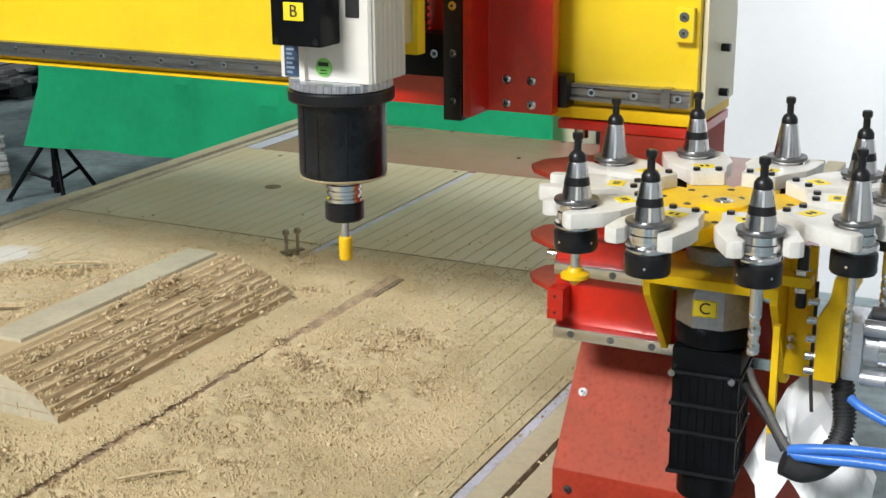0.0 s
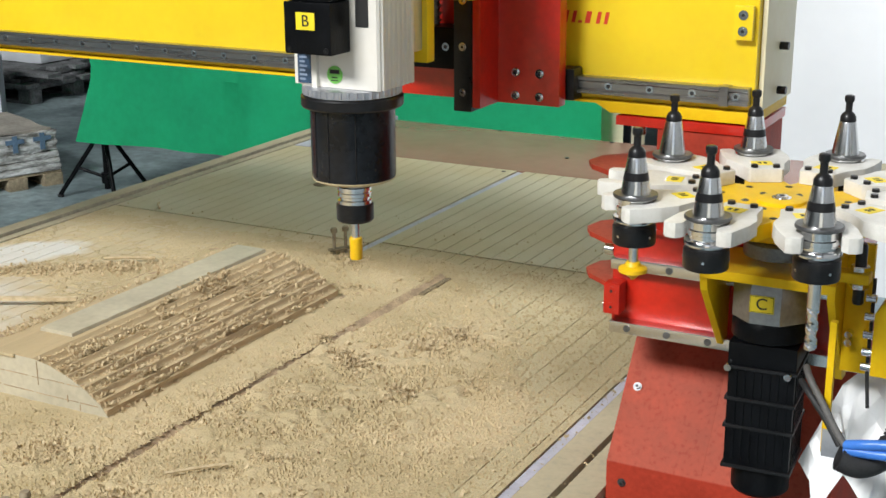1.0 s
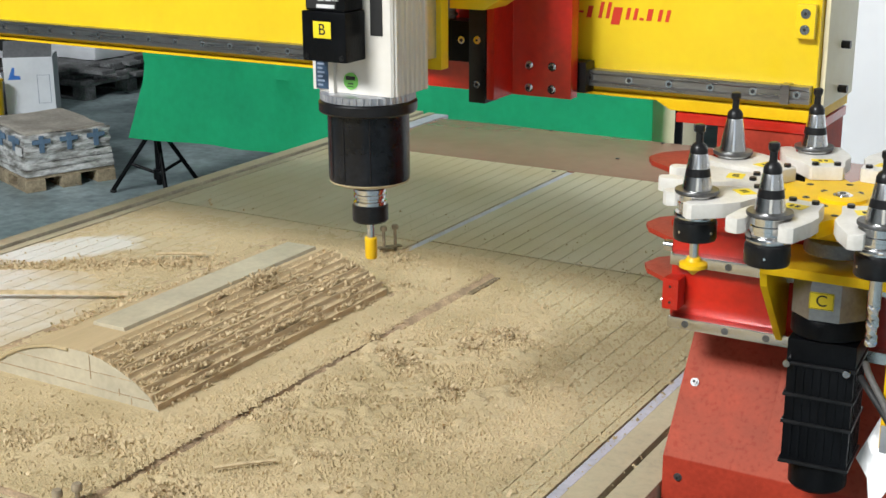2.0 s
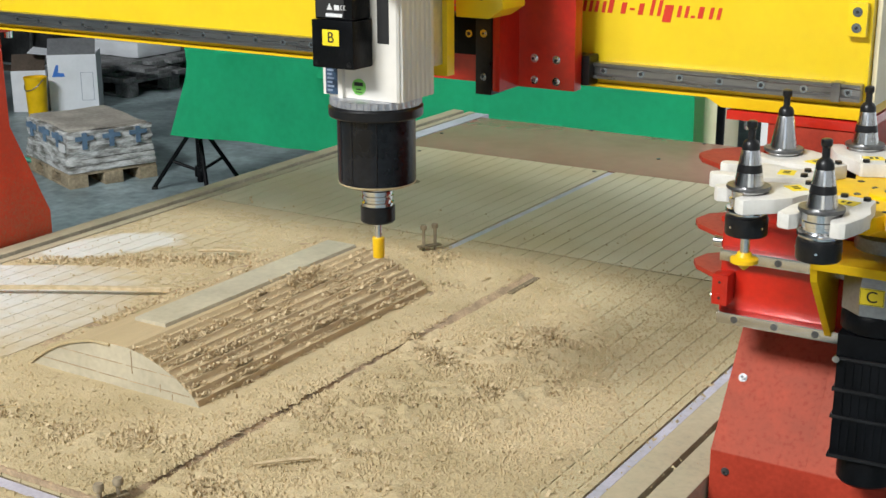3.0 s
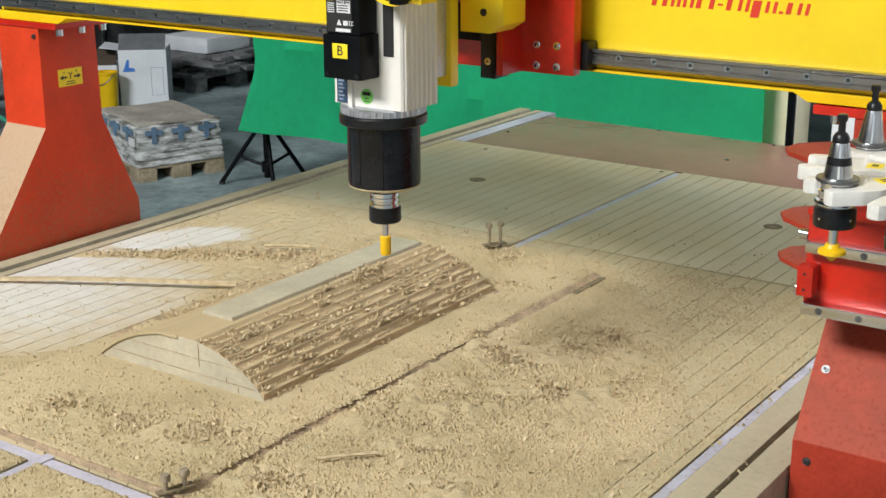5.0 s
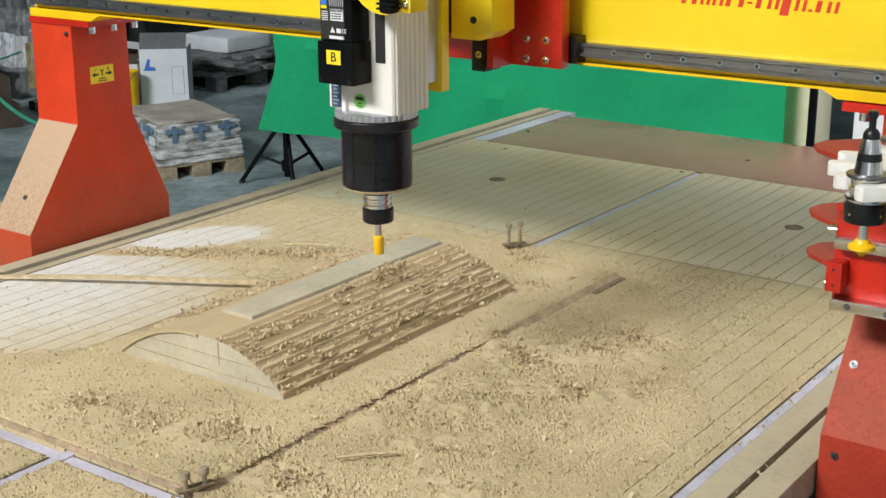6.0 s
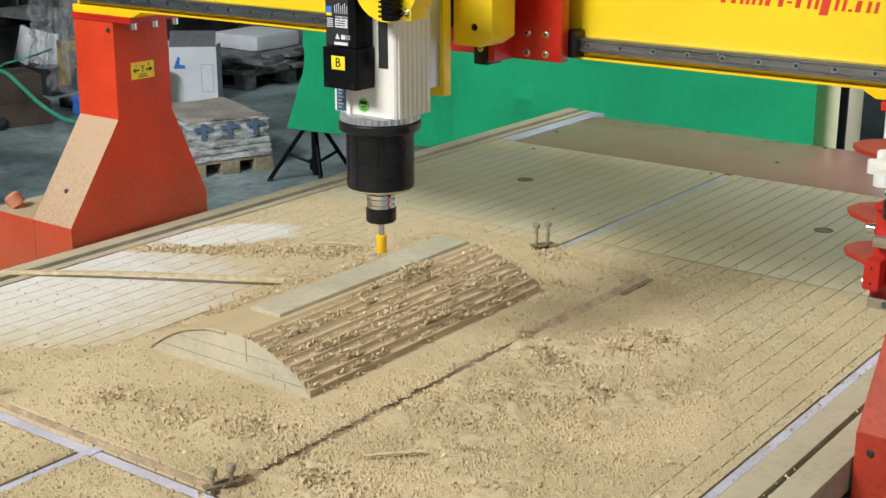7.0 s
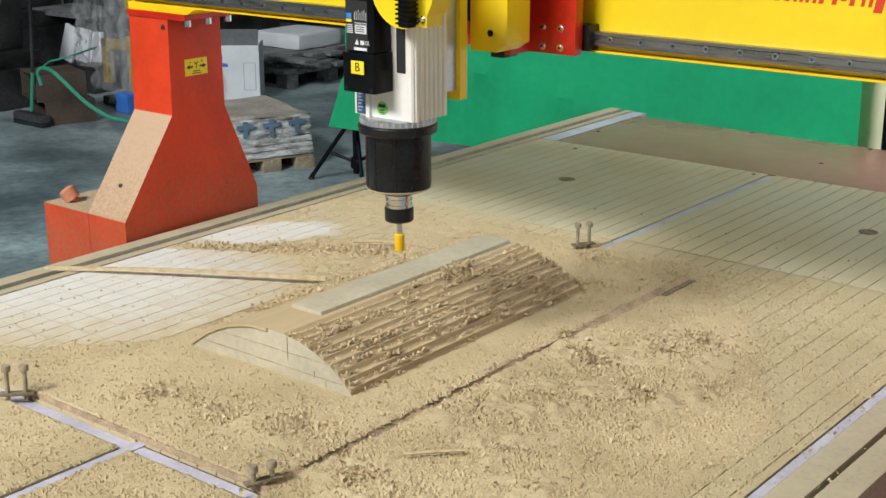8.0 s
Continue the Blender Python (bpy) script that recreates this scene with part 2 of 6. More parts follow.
M_KNOB = mat("dusty_red_knob", (0.52, 0.20, 0.11), 0.7, var=0.15, scale=30)


# ---- mesh helpers ----
ORG = {}


def box(bm, x0, x1, y0, y1, z0, z1, bev=0.0, rot=None):
    vs = bmesh.ops.create_cube(bm, size=1.0)["verts"]
    m = Matrix.LocRotScale(((x0 + x1) / 2, (y0 + y1) / 2, (z0 + z1) / 2), rot, (x1 - x0, y1 - y0, z1 - z0))
    bmesh.ops.transform(bm, matrix=m, verts=vs)
    if bev:
        es = list({e for v in vs for e in v.link_edges})
        bmesh.ops.bevel(bm, geom=es, offset=bev, segments=2, affect="EDGES", profile=0.7)
    return vs


def cyl(bm, p0, p1, r0, r1=None, seg=24, caps=True):
    p0, p1 = Vector(p0), Vector(p1)
    d = p1 - p0
    vs = bmesh.ops.create_cone(bm, cap_ends=caps, segments=seg, radius1=r0, radius2=r0 if r1 is None else r1, depth=d.length)["verts"]
    bmesh.ops.transform(bm, matrix=Matrix.Translation((p0 + p1) / 2) @ d.to_track_quat("Z", "Y").to_matrix().to_4x4(), verts=vs)
    return vs


def lathe(bm, prof, cx, cy, seg=40, axis=None):
    rings = []
    for r, z in prof:
        rings.append([bm.verts.new((cx + r * math.cos(2 * math.pi * i / seg), cy + r * math.sin(2 * math.pi * i / seg), z)) for i in range(seg)])
    for a, b in zip(rings, rings[1:]):
        for i in range(seg):
            bm.faces.new((a[i], a[(i + 1) % seg], b[(i + 1) % seg], b[i]))
    bm.faces.new(rings[0][::-1])
    bm.faces.new(rings[-1])


def prism(bm, poly, axis, a, b, bev=0.0):
    put = {"x": lambda p, q, c: (c, p, q), "y": lambda p, q, c: (p, c, q), "z": lambda p, q, c: (p, q, c)}[axis]
    lo = [bm.verts.new(put(p, q, a)) for p, q in poly]
    hi = [bm.verts.new(put(p, q, b)) for p, q in poly]
    fs = [bm.faces.new(lo), bm.faces.new(hi[::-1])]
    for i in range(len(poly)):
        j = (i + 1) % len(poly)
        fs.append(bm.faces.new((lo[j], lo[i], hi[i], hi[j])))
    bmesh.ops.recalc_face_normals(bm, faces=fs)
    if bev:
        bmesh.ops.bevel(bm, geom=list({e for f in fs for e in f.edges}), offset=bev, segments=2, affect="EDGES", profile=0.7)


def tube(bm, pts, r, seg=10):
    pts = [Vector(p) for p in pts]
    rings = []
    for i, p in enumerate(pts):
        d = (pts[min(i + 1, len(pts) - 1)] - pts[max(i - 1, 0)]).normalized()
        q = d.to_track_quat("Z", "Y")
        rings.append([bm.verts.new(p + q @ Vector((r * math.cos(2 * math.pi * k / seg), r * math.sin(2 * math.pi * k / seg), 0))) for k in range(seg)])
    for a, b in zip(rings, rings[1:]):
        for i in range(seg):
            bm.faces.new((a[i], a[(i + 1) % seg], b[(i + 1) % seg], b[i]))
    bm.faces.new(rings[0][::-1])
    bm.faces.new(rings[-1])


def curve_pts(ctrl, n=8):
    """Catmull-Rom points through the control points."""
    c = [Vector(p) for p in ctrl]
    c = [c[0] * 2 - c[1]] + c + [c[-1] * 2 - c[-2]]
    out = []
    for i in range(1, len(c) - 2):
        for k in range(n):
            t = k / n
            out.append(0.5 * ((2 * c[i]) + (c[i + 1] - c[i - 1]) * t + (2 * c[i - 1] - 5 * c[i] + 4 * c[i + 1] - c[i + 2]) * t * t + (3 * c[i] - c[i - 1] - 3 * c[i + 1] + c[i + 2]) * t ** 3))
    return out + [c[-2]]


def smooth(me, angle=35):
    for p in me.polygons:
        p.use_smooth = True
    me.set_sharp_from_angle(angle=radians(angle))


def thing(name, at, label, category, group=""):
    ob = new(name)
    ob.empty_display_size = 0.05
    ob.location = at
    ORG[ob] = Vector(at)
    return tagged(ob, label, category, group)


def finish(bm, name, material, origin, soft=True):
    bmesh.ops.translate(bm, vec=-origin, verts=bm.verts)
    bmesh.ops.recalc_face_normals(bm, faces=bm.faces)
    me = bpy.data.meshes.new(name)
    bm.to_mesh(me)
    bm.free()
    me.materials.append(material)
    if soft:
        smooth(me)
    return me


def part(name, bm, material, parent, label="", soft=True):
    """One mesh under a thing or part; the bmesh is in world places."""
    ob = new(name, finish(bm, name, material, ORG[parent], soft))
    ob.parent = parent
    ORG[ob] = ORG[parent]
    return tagged(ob, label)


def solid(name, bm, material, label, category, at=(0, 0, 0), group="", kind="", soft=True):
    """A thing of one mesh."""
    ob = new(name, finish(bm, name, material, Vector(at), soft))
    ob.location = at
    ORG[ob] = Vector(at)
    return tagged(ob, label, category, group, kind)


def boxpart(name, dims, material, parent, bev=0.0, label=""):
    bm = bmesh.new()
    box(bm, *dims, bev=bev)
    return part(name, bm, material, parent, label)


def cylpart(name, p0, p1, r, material, parent, label="", r1=None, seg=24):
    bm = bmesh.new()
    cyl(bm, p0, p1, r, r1, seg)
    return part(name, bm, material, parent, label)


def screw(parent, p, d, r=0.005, h=0.005, material=None):
    """A socket head screw at p, its head pointing along d."""
    d = Vector(d).normalized()
    p = Vector(p)
    bm = bmesh.new()
    cyl(bm, p, p + d * h, r, r * 0.93, 14)
    cyl(bm, p - d * 0.001, p + d * 0.0008, r * 1.45, r * 1.45, 16)
    ob = part("screw", bm, material or M_CHROME, parent)
    bm = bmesh.new()
    cyl(bm, p + d * (h - 0.0002), p + d * (h + 0.0004), r * 0.52, r * 0.52, 6)
    part("socket", bm, M_INK, ob)
    return ob


def letters(name, text, size, m, material, parent, shear=0.0, depth=0.0004):
    cu = bpy.data.curves.new(name, "FONT")
    cu.body, cu.size, cu.align_x, cu.align_y, cu.extrude, cu.shear = text, size, "CENTER", "CENTER", depth, shear
    tmp = bpy.data.objects.new(name, cu)
    scene.collection.objects.link(tmp)
    me = bpy.data.meshes.new_from_object(tmp.evaluated_get(bpy.context.evaluated_depsgraph_get()))
    bpy.data.objects.remove(tmp)
    me.transform(Matrix.Translation(-ORG[parent]) @ m)
    me.materials.clear()
    me.materials.append(material)
    ob = new(name, me)
    ob.parent = parent
    ORG[ob] = ORG[parent]
    return ob


FRONT = Matrix.Rotation(radians(90), 4, "X")

# ---- the hall ----
def hall():
    bm = bmesh.new()
    box(bm, -22, 5.2, -6.4, 18, FLOOR - 0.2, FLOOR)
    solid("floor", bm, M_CONCRETE, "grey worn concrete hall floor with damp patches", "floor", kind="structure")
    bm = bmesh.new()
    box(bm, -22, 5.2, -6.4, 18, CEIL, CEIL + 0.2)
    solid("ceiling", bm, M_CEIL, "unseen plain hall ceiling, its grey set to limit bounce", "ceiling", kind="structure")
    # walls out of view, their greys steer the bounced light
    for name, d, m in (("wall_north", (-22, 5.2, 18, 18.2, FLOOR, CEIL), M_HALL), ("wall_west", (-22.2, -22, -6.4, 18, FLOOR, CEIL), M_HALL), ("wall_east", (5.2, 5.4, -6.4, 18, FLOOR, CEIL), M_PALEBOUNCE)):
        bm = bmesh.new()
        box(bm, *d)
        solid(name, bm, m, "unseen plain hall wall, its grey set for the bounce", "wall", kind="structure")
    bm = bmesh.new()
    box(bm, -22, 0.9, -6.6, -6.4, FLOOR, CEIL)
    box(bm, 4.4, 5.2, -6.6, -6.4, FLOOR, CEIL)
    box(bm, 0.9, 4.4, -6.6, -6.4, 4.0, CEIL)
    solid("wall_south", bm, M_GREYBOUNCE, "unseen hall wall with a tall door opening added", "wall", kind="structure")
    bm = bmesh.new()
    box(bm, -1.70, 5.2, 5.05, 5.20, FLOOR, CEIL)
    solid("wall_partition", bm, M_WALL, "bright white partition wall behind the machine", "wall", kind="structure")
    bm = bmesh.new()
    box(bm, -1.93, -1.79, 4.86, 5.05, FLOOR, CEIL, bev=0.01)
    solid("trim", bm, M_CREAM, "cream painted post beside the partition wall", "post", kind="structure")
    bm = bmesh.new()
    cyl(bm, (-1.775, 4.80, FLOOR), (-1.775, 4.80, 2.4), 0.016)
    cyl(bm, (-1.775, 4.80, FLOOR), (-1.775, 4.80, FLOOR + 0.05), 0.12, 0.05)
    solid("backdrop_pole", bm, M_BLACK, "black upright pole of the backdrop stand", "pole", at=(-1.775, 4.80, FLOOR))


def green_screen():
    root = thing("green_screen", (-3.1, 4.75, FLOOR), "green cloth backdrop hung on a black stand", "backdrop")
    bm = bmesh.new()
    nx, nz = 90, 40
    x0, x1 = -4.40, -1.86
    grid = []
    for i in range(nx + 1):
        u = i / nx
        x = x0 + (x1 - x0) * u
        col = []
        for j in range(nz + 1):
            w = j / nz
            zb = -0.465 - 0.012 * math.sin(u * 7)
            z = zb + (2.3 - zb) * w
            flare = max(0, 1 - w * 9) * max(0, 1 - u * 12)
            y = 4.72 + 0.02 * math.sin(x * 6 + z * 1.4) + 0.012 * math.sin(x * 17 - z * 3) - 0.10 * math.exp(-((z + 0.02 + 0.13 * (x + 4.4)) / 0.03) ** 2) * 0.25
            col.append(bm.verts.new((x - 0.06 * flare, y - 0.08 * flare, z)))
        grid.append(col)
    for i in range(nx):
        for j in range(nz):
            bm.faces.new((grid[i][j], grid[i + 1][j], grid[i + 1][j + 1], grid[i][j + 1]))
    bmesh.ops.solidify(bm, geom=bm.faces[:], thickness=0.003)
    part("cloth", bm, M_GREEN, root, "creased green cloth")
    cx, cy = -4.50, 4.87
    cylpart("pole", (cx, cy, FLOOR + 0.05), (cx, cy, 2.35), 0.016, M_BLACK, root)
    cylpart("crossbar", (cx, cy, 2.32), (-1.80, 4.80, 2.32), 0.014, M_BLACK, root)
    cylpart("collar", (cx, cy, FLOOR + 0.08), (cx, cy, FLOOR + 0.13), 0.028, M_BLACK, root)
    for k in range(3):
        a = radians(200 + 120 * k)
        f = (cx + 0.25 * math.cos(a), cy + 0.25 * math.sin(a), FLOOR + 0.012)
        leg = cylpart("leg", (cx, cy, FLOOR + 0.36), f, 0.011, M_BLACK, root)
        cylpart("foot", f, (f[0], f[1], FLOOR), 0.016, M_RUBBER, leg)
        mid = tuple((f[i] * 0.6 + (cx, cy, FLOOR + 0.36)[i] * 0.4) for i in range(3))
        cylpart("brace", (cx, cy, FLOOR + 0.105), mid, 0.008, M_BLACK, root)


hall()
green_screen()


# ---- machine bed ----
BX0, BX1 = -2.346, -0.602
BY0, BY1 = -0.60, 3.79
SX = -1.508


def grooved_board(root, x0, x1, y0, y1, material, label, pitch=0.040, gx=0.0012, cross=True, under=None):
    """A spoil board whose top is cut by a grid of thin grooves."""
    bm = bmesh.new()
    box(bm, x0, x1, y0, y1, -0.018, -0.004)
    ob = part("board", bm, under or M_GROOVE, root, label)
    # raised lands between the grooves
    vs, fs = [], []
    xs = np.arange(-2.301, x1, pitch)
    xs = np.concatenate([[x0], xs[(xs > x0 + 0.008) & (xs < x1 - 0.008)], [x1]])
    ys = np.arange(y0, y1 + 0.02, 0.060 if cross else 5)
    ys = np.append(ys[ys < y1 - 0.02], y1)
    for xa, xb in zip(xs, xs[1:]):
        for ya, yb in zip(ys, ys[1:]):
            g, h = gx, gx * (0.8 if under else 0.3)
            k = len(vs)
            vs += [(xa + g, ya + h, -0.004), (xb - g, ya + h, -0.004), (xb - g, yb - h, -0.004), (xa + g, yb - h, -0.004), (xa + g, ya + h, 0.0), (xb - g, ya + h, 0.0), (xb - g, yb - h, 0.0), (xa + g, yb - h, 0.0)]
            fs += [(k + 4, k + 5, k + 6, k + 7), (k, k + 1, k + 5, k + 4), (k + 1, k + 2, k + 6, k + 5), (k + 2, k + 3, k + 7, k + 6), (k + 3, k, k + 4, k + 7)]
    o = ORG[root]
    me = bpy.data.meshes.new("grooved_face")
    me.from_pydata([(x - o.x, y - o.y, z - o.z) for x, y, z in vs], [], fs)
    me.materials.append(material)
    la = new("grooved_face", me)
    la.parent = ob
    ORG[la] = o
    tagged(la, kind="stuff")
    return ob


def machine_bed():
    root = thing("machine_bed", ((BX0 + BX1) / 2, 1.6, FLOOR), "wide router bed with grooved spoil boards under sawdust", "machine bed")
    boxpart("frame", (BX0 + 0.02, BX1 - 0.04, BY0, BY1, -0.22, -0.0185), M_DARKSTEEL, root)
    for x in (BX0 + 0.15, BX1 - 0.25):
        for y in (-0.4, 1.2, 2.6, 3.6):
            boxpart("leg", (x - 0.06, x + 0.06, y - 0.06, y + 0.06, FLOOR, -0.22), M_REDDUST, root)
    # side rims
    boxpart("left_rim", (BX0, -2.305, BY0, BY1, -0.05, 0.004), M_EDGE, root, 0.003)
    boxpart("left_channel", (-2.303, -2.288, BY0, BY1, -0.05, -0.006), M_ALU, root)
    boxpart("left_inner_rim", (-2.286, -2.262, BY0, BY1, -0.05, 0.002), M_EDGE, root, 0.002)
    boxpart("grey_strip", (-0.722, -0.706, BY0, BY1, -0.03, -0.001), M_STRIP, root, 0.002, "pale violet plastic strip")
    boxpart("inner_lath", (-0.704, -0.659, BY0, BY1, -0.03, 0.002), M_EDGE, root, 0.003)
    boxpart("outer_lath", (-0.650, BX1, BY0, BY1, -0.05, 0.002), M_EDGE, root, 0.004)
    boxpart("slot", (-0.659, -0.650, BY0, BY1, -0.05, -0.022), M_INK, root)
    # boards, with aluminium channels between them
    boxpart("seam_channel", (SX - 0.0095, SX + 0.0095, BY0, 3.25, -0.018, -0.003), M_STRIP, root, 0, "grey channel between the boards")
    boxpart("cross_channel", (-2.26, -0.724, 1.099, 1.124, -0.018, -0.005), M_STRIP, root, 0, "pale blue-grey channel across the bed")
    L0, L1, R0, R1 = -2.260, SX - 0.011, SX + 0.011, -0.724
    grooved_board(root, L0, L1, BY0, 1.098, M_DUSTBOARD, "grooved board")
    grooved_board(root, R0, R1, BY0, 1.098, M_DUSTBOARD, "grooved board")
    grooved_board(root, L0, L1, 1.126, 2.462, M_WHITEBOARD, "pale grooved board", gx=0.0009, under=M_DUST)
    grooved_board(root, R0, R1, 1.126, 2.478, M_DUSTBOARD, "grooved board", gx=0.0011, cross=False)
    grooved_board(root, L0, L1, 2.468, 3.253, M_BOARD, "grooved board", gx=0.0009, cross=False, under=M_TANGROOVE)
    grooved_board(root, R0, R1, 2.484, 3.253, M_BOARD, "grooved board", gx=0.0012, cross=False, under=M_SHEETEDGE)
    boxpart("end_panel", (-2.205, -0.724, 3.257, 3.735, -0.018, -0.001), M_BROWN, root, 0.002, "glossy brown laminated panel")
    boxpart("end_strip", (-2.258, -2.209, 3.257, BY1, -0.018, 0.0), M_STRIP, root, 0.001)
    for x, y in ((-1.461, 3.463), (-1.425, 3.72), (-1.80, 3.725), (-2.18, 3.45), (-1.05, 3.47), (-2.10, 3.20), (-1.55, 3.23)):
        cylpart("dowel_hole", (x, y, -0.004), (x, y, 0.0008), 0.006, M_INK, root)
    for x, y in ((-1.913, 2.875), (-1.093, 2.878)):
        cylpart("knot", (x, y, -0.006), (x, y, 0.0008), 0.022, M_GROOVE, root)


machine_bed()


# ---- the carved blank ----
WY0, WY1 = 1.43, 2.09
ARCH = [(-1.755, 0.004), (-1.742, 0.012), (-1.725, 0.025), (-1.693, 0.046), (-1.665, 0.060), (-1.637, 0.071), (-1.605, 0.079), (-1.584, 0.083), (-1.508, 0.083)]


def crest(x):
    """Height of the carved side of the blank over x."""
    u = np.clip((x + 1.515) / 0.165, 0, 1)
    return 0.084 * np.clip(1 - u * u, 0, 1) ** 0.6 * (1 - 0.12 * u)


FLUTES = 10
_cx = np.linspace(-1.508, -1.3515, 400)
_cz = crest(_cx)
_cs = np.concatenate([[0], np.cumsum(np.hypot(np.diff(_cx), np.diff(_cz)))])


def flute_point(f, lift=0.0):
    """A point on the fluted side; f counts flutes down from the crest, lift is along the normal."""
    d = np.asarray(f, float) * _cs[-1] / FLUTES
    x, z = np.interp(d, _cs, _cx), np.interp(d, _cs, _cz)
    e = 0.0015
    tx, tz = np.interp(d + e, _cs, _cx) - np.interp(d - e, _cs, _cx), np.interp(d + e, _cs, _cz) - np.interp(d - e, _cs, _cz)
    ln = np.hypot(tx, tz) + 1e-9
    h = 0.0015 - 0.0075 * np.sin(np.pi * (np.asarray(f, float) % 1.0)) ** 0.8 + lift
    return x - tz / ln * h, np.maximum(z + tx / ln * h, 0.0098)


def workpiece():
    root = thing("carved_blank", (-1.55, 1.76, 0.006), "glued wooden blank half carved into a fluted arch", "workpiece")
    fx, fz = flute_point(np.linspace(0.02, FLUTES - 0.02, FLUTES * 8))
    side = [(float(a), float(b)) for a, b in zip(fx, fz)]
    poly = list(ARCH) + [p for p in side if p[0] > -1.5075] + [(-1.3485, 0.004)]
    bm = bmesh.new()
    prism(bm, poly, "y", WY0, WY1)
    part("arch", bm, M_WORK, root, "stepped arch with flutes")
    bm = bmesh.new()
    prism(bm, [(-1.590, 0.0825), (-1.588, 0.0895), (-1.520, 0.0895), (-1.518, 0.0825)], "y", 1.53, 2.075, bev=0.001)
    part("uncut_strip", bm, M_WORKTOP, root, "flat uncut strip along the crest")
    rng = random.Random(31)
    for zz, xa, xb in ((0.0525, -1.672, -1.412), (0.027, -1.715, -1.378)):
        x = xa
        while x < xb - 0.01:
            w = rng.uniform(0.025, 0.07)
            boxpart("glue_line", (x, min(x + w, xb), WY0 - 0.0022, WY0 + 0.01, zz - 0.0005, zz + rng.uniform(0.0003, 0.0009)), M_SHEETEDGE, root)
            zz += rng.uniform(-0.0007, 0.0007)
            x += w + rng.uniform(0.001, 0.008)
    for x, za, zb in ((-1.50, 0.040, 0.080), (-1.44, 0.022, 0.034), (-1.415, 0.012, 0.022)):
        boxpart("crack", (x, x + 0.0014, WY0 - 0.0024, WY0 + 0.01, za, zb), M_SHEETEDGE, root)
    bm = bmesh.new()
    prism(bm, [(p[0], p[1] * 0.985) for p in ARCH] + [(-1.475, 0.0765), (-1.44, 0.0655), (-1.405, 0.050), (-1.375, 0.030), (-1.358, 0.010), (-1.354, 0.0045)], "y", WY0 - 0.0015, WY0 + 0.0005)
    part("end_face", bm, M_WORKTOP, root, "pale dusty end grain")
    bm = bmesh.new()
    rim = [p for p in ARCH[:8]] + [(-1.545, 0.0832)]
    prism(bm, rim + [(x, max(0.0045, z - 0.006 + 0.010 * (x + 1.755))) for x, z in rim[::-1]], "y", WY0 - 0.005, WY0 - 0.001)
    part("rim", bm, M_DUST, root, "dust caked along the rim")
    # the sheet under it
    bm = bmesh.new()
    prism(bm, [(-1.80, 0.0005), (-1.80, 0.0095), (-1.252, 0.0095), (-1.238, 0.0005)], "y", 1.128, 2.315)
    solid("backing_sheet", bm, M_SHEETEDGE, "thin board under the blank, dusted over", "board", at=(-1.5, 1.7, 0.0005))


workpiece()
# thin dark box put in for the gap at the slot end
bm = bmesh.new()
box(bm, -1.2395, -1.227, 2.195, 2.312, 0.0003, 0.0035, bev=0.0008)
solid("slot_end", bm, M_GROOVE, "dark narrow strip in place of the slot end beside the board", "scrap", at=(-1.233, 2.25, 0.0003))


def clamp(x, y, turn, tall=0.050, z=0.0):
    root = thing("clamp", (x, y, z), "small steel clamp with two bolts, dusted", "clamp", "clamps on the bed")
    c, s = math.cos(radians(turn)), math.sin(radians(turn))
    bm = bmesh.new()
    box(bm, x - 0.027, x + 0.027, y - 0.008, y + 0.008, z + 0.010, z + 0.014, bev=0.001)
    bmesh.ops.rotate(bm, cent=(x, y, z), matrix=Matrix.Rotation(radians(turn), 3, "Z"), verts=bm.verts)
    part("plate", bm, M_GROOVE, root)
    for k in (-0.014, 0.014):
        px, py = x + c * k, y + s * k
        bm = bmesh.new()
        lathe(bm, [(0.0035, z), (0.0037, z + tall), (0.0072, z + tall + 0.001), (0.0078, z + tall + 0.007), (0.0060, z + tall + 0.011)], px, py, 14)
        part("bolt", bm, M_PALLET, root)


clamp(-1.530, 2.364, 60)
clamp(-1.785, 1.105, 45)
clamp(-1.256, 1.136, 70, 0.027)


# ---- gantry ----
GY = 1.6966
LX0, LX1 = -2.490, -2.357
RX0, RX1 = -0.598, -0.465


def leg_profile():
    return [(1.548, -0.30), (1.548, 0.046), (1.700, 0.264), (1.703, 0.480), (1.857, 0.480), (1.859, 0.265), (1.951, 0.053), (1.950, -0.30)]


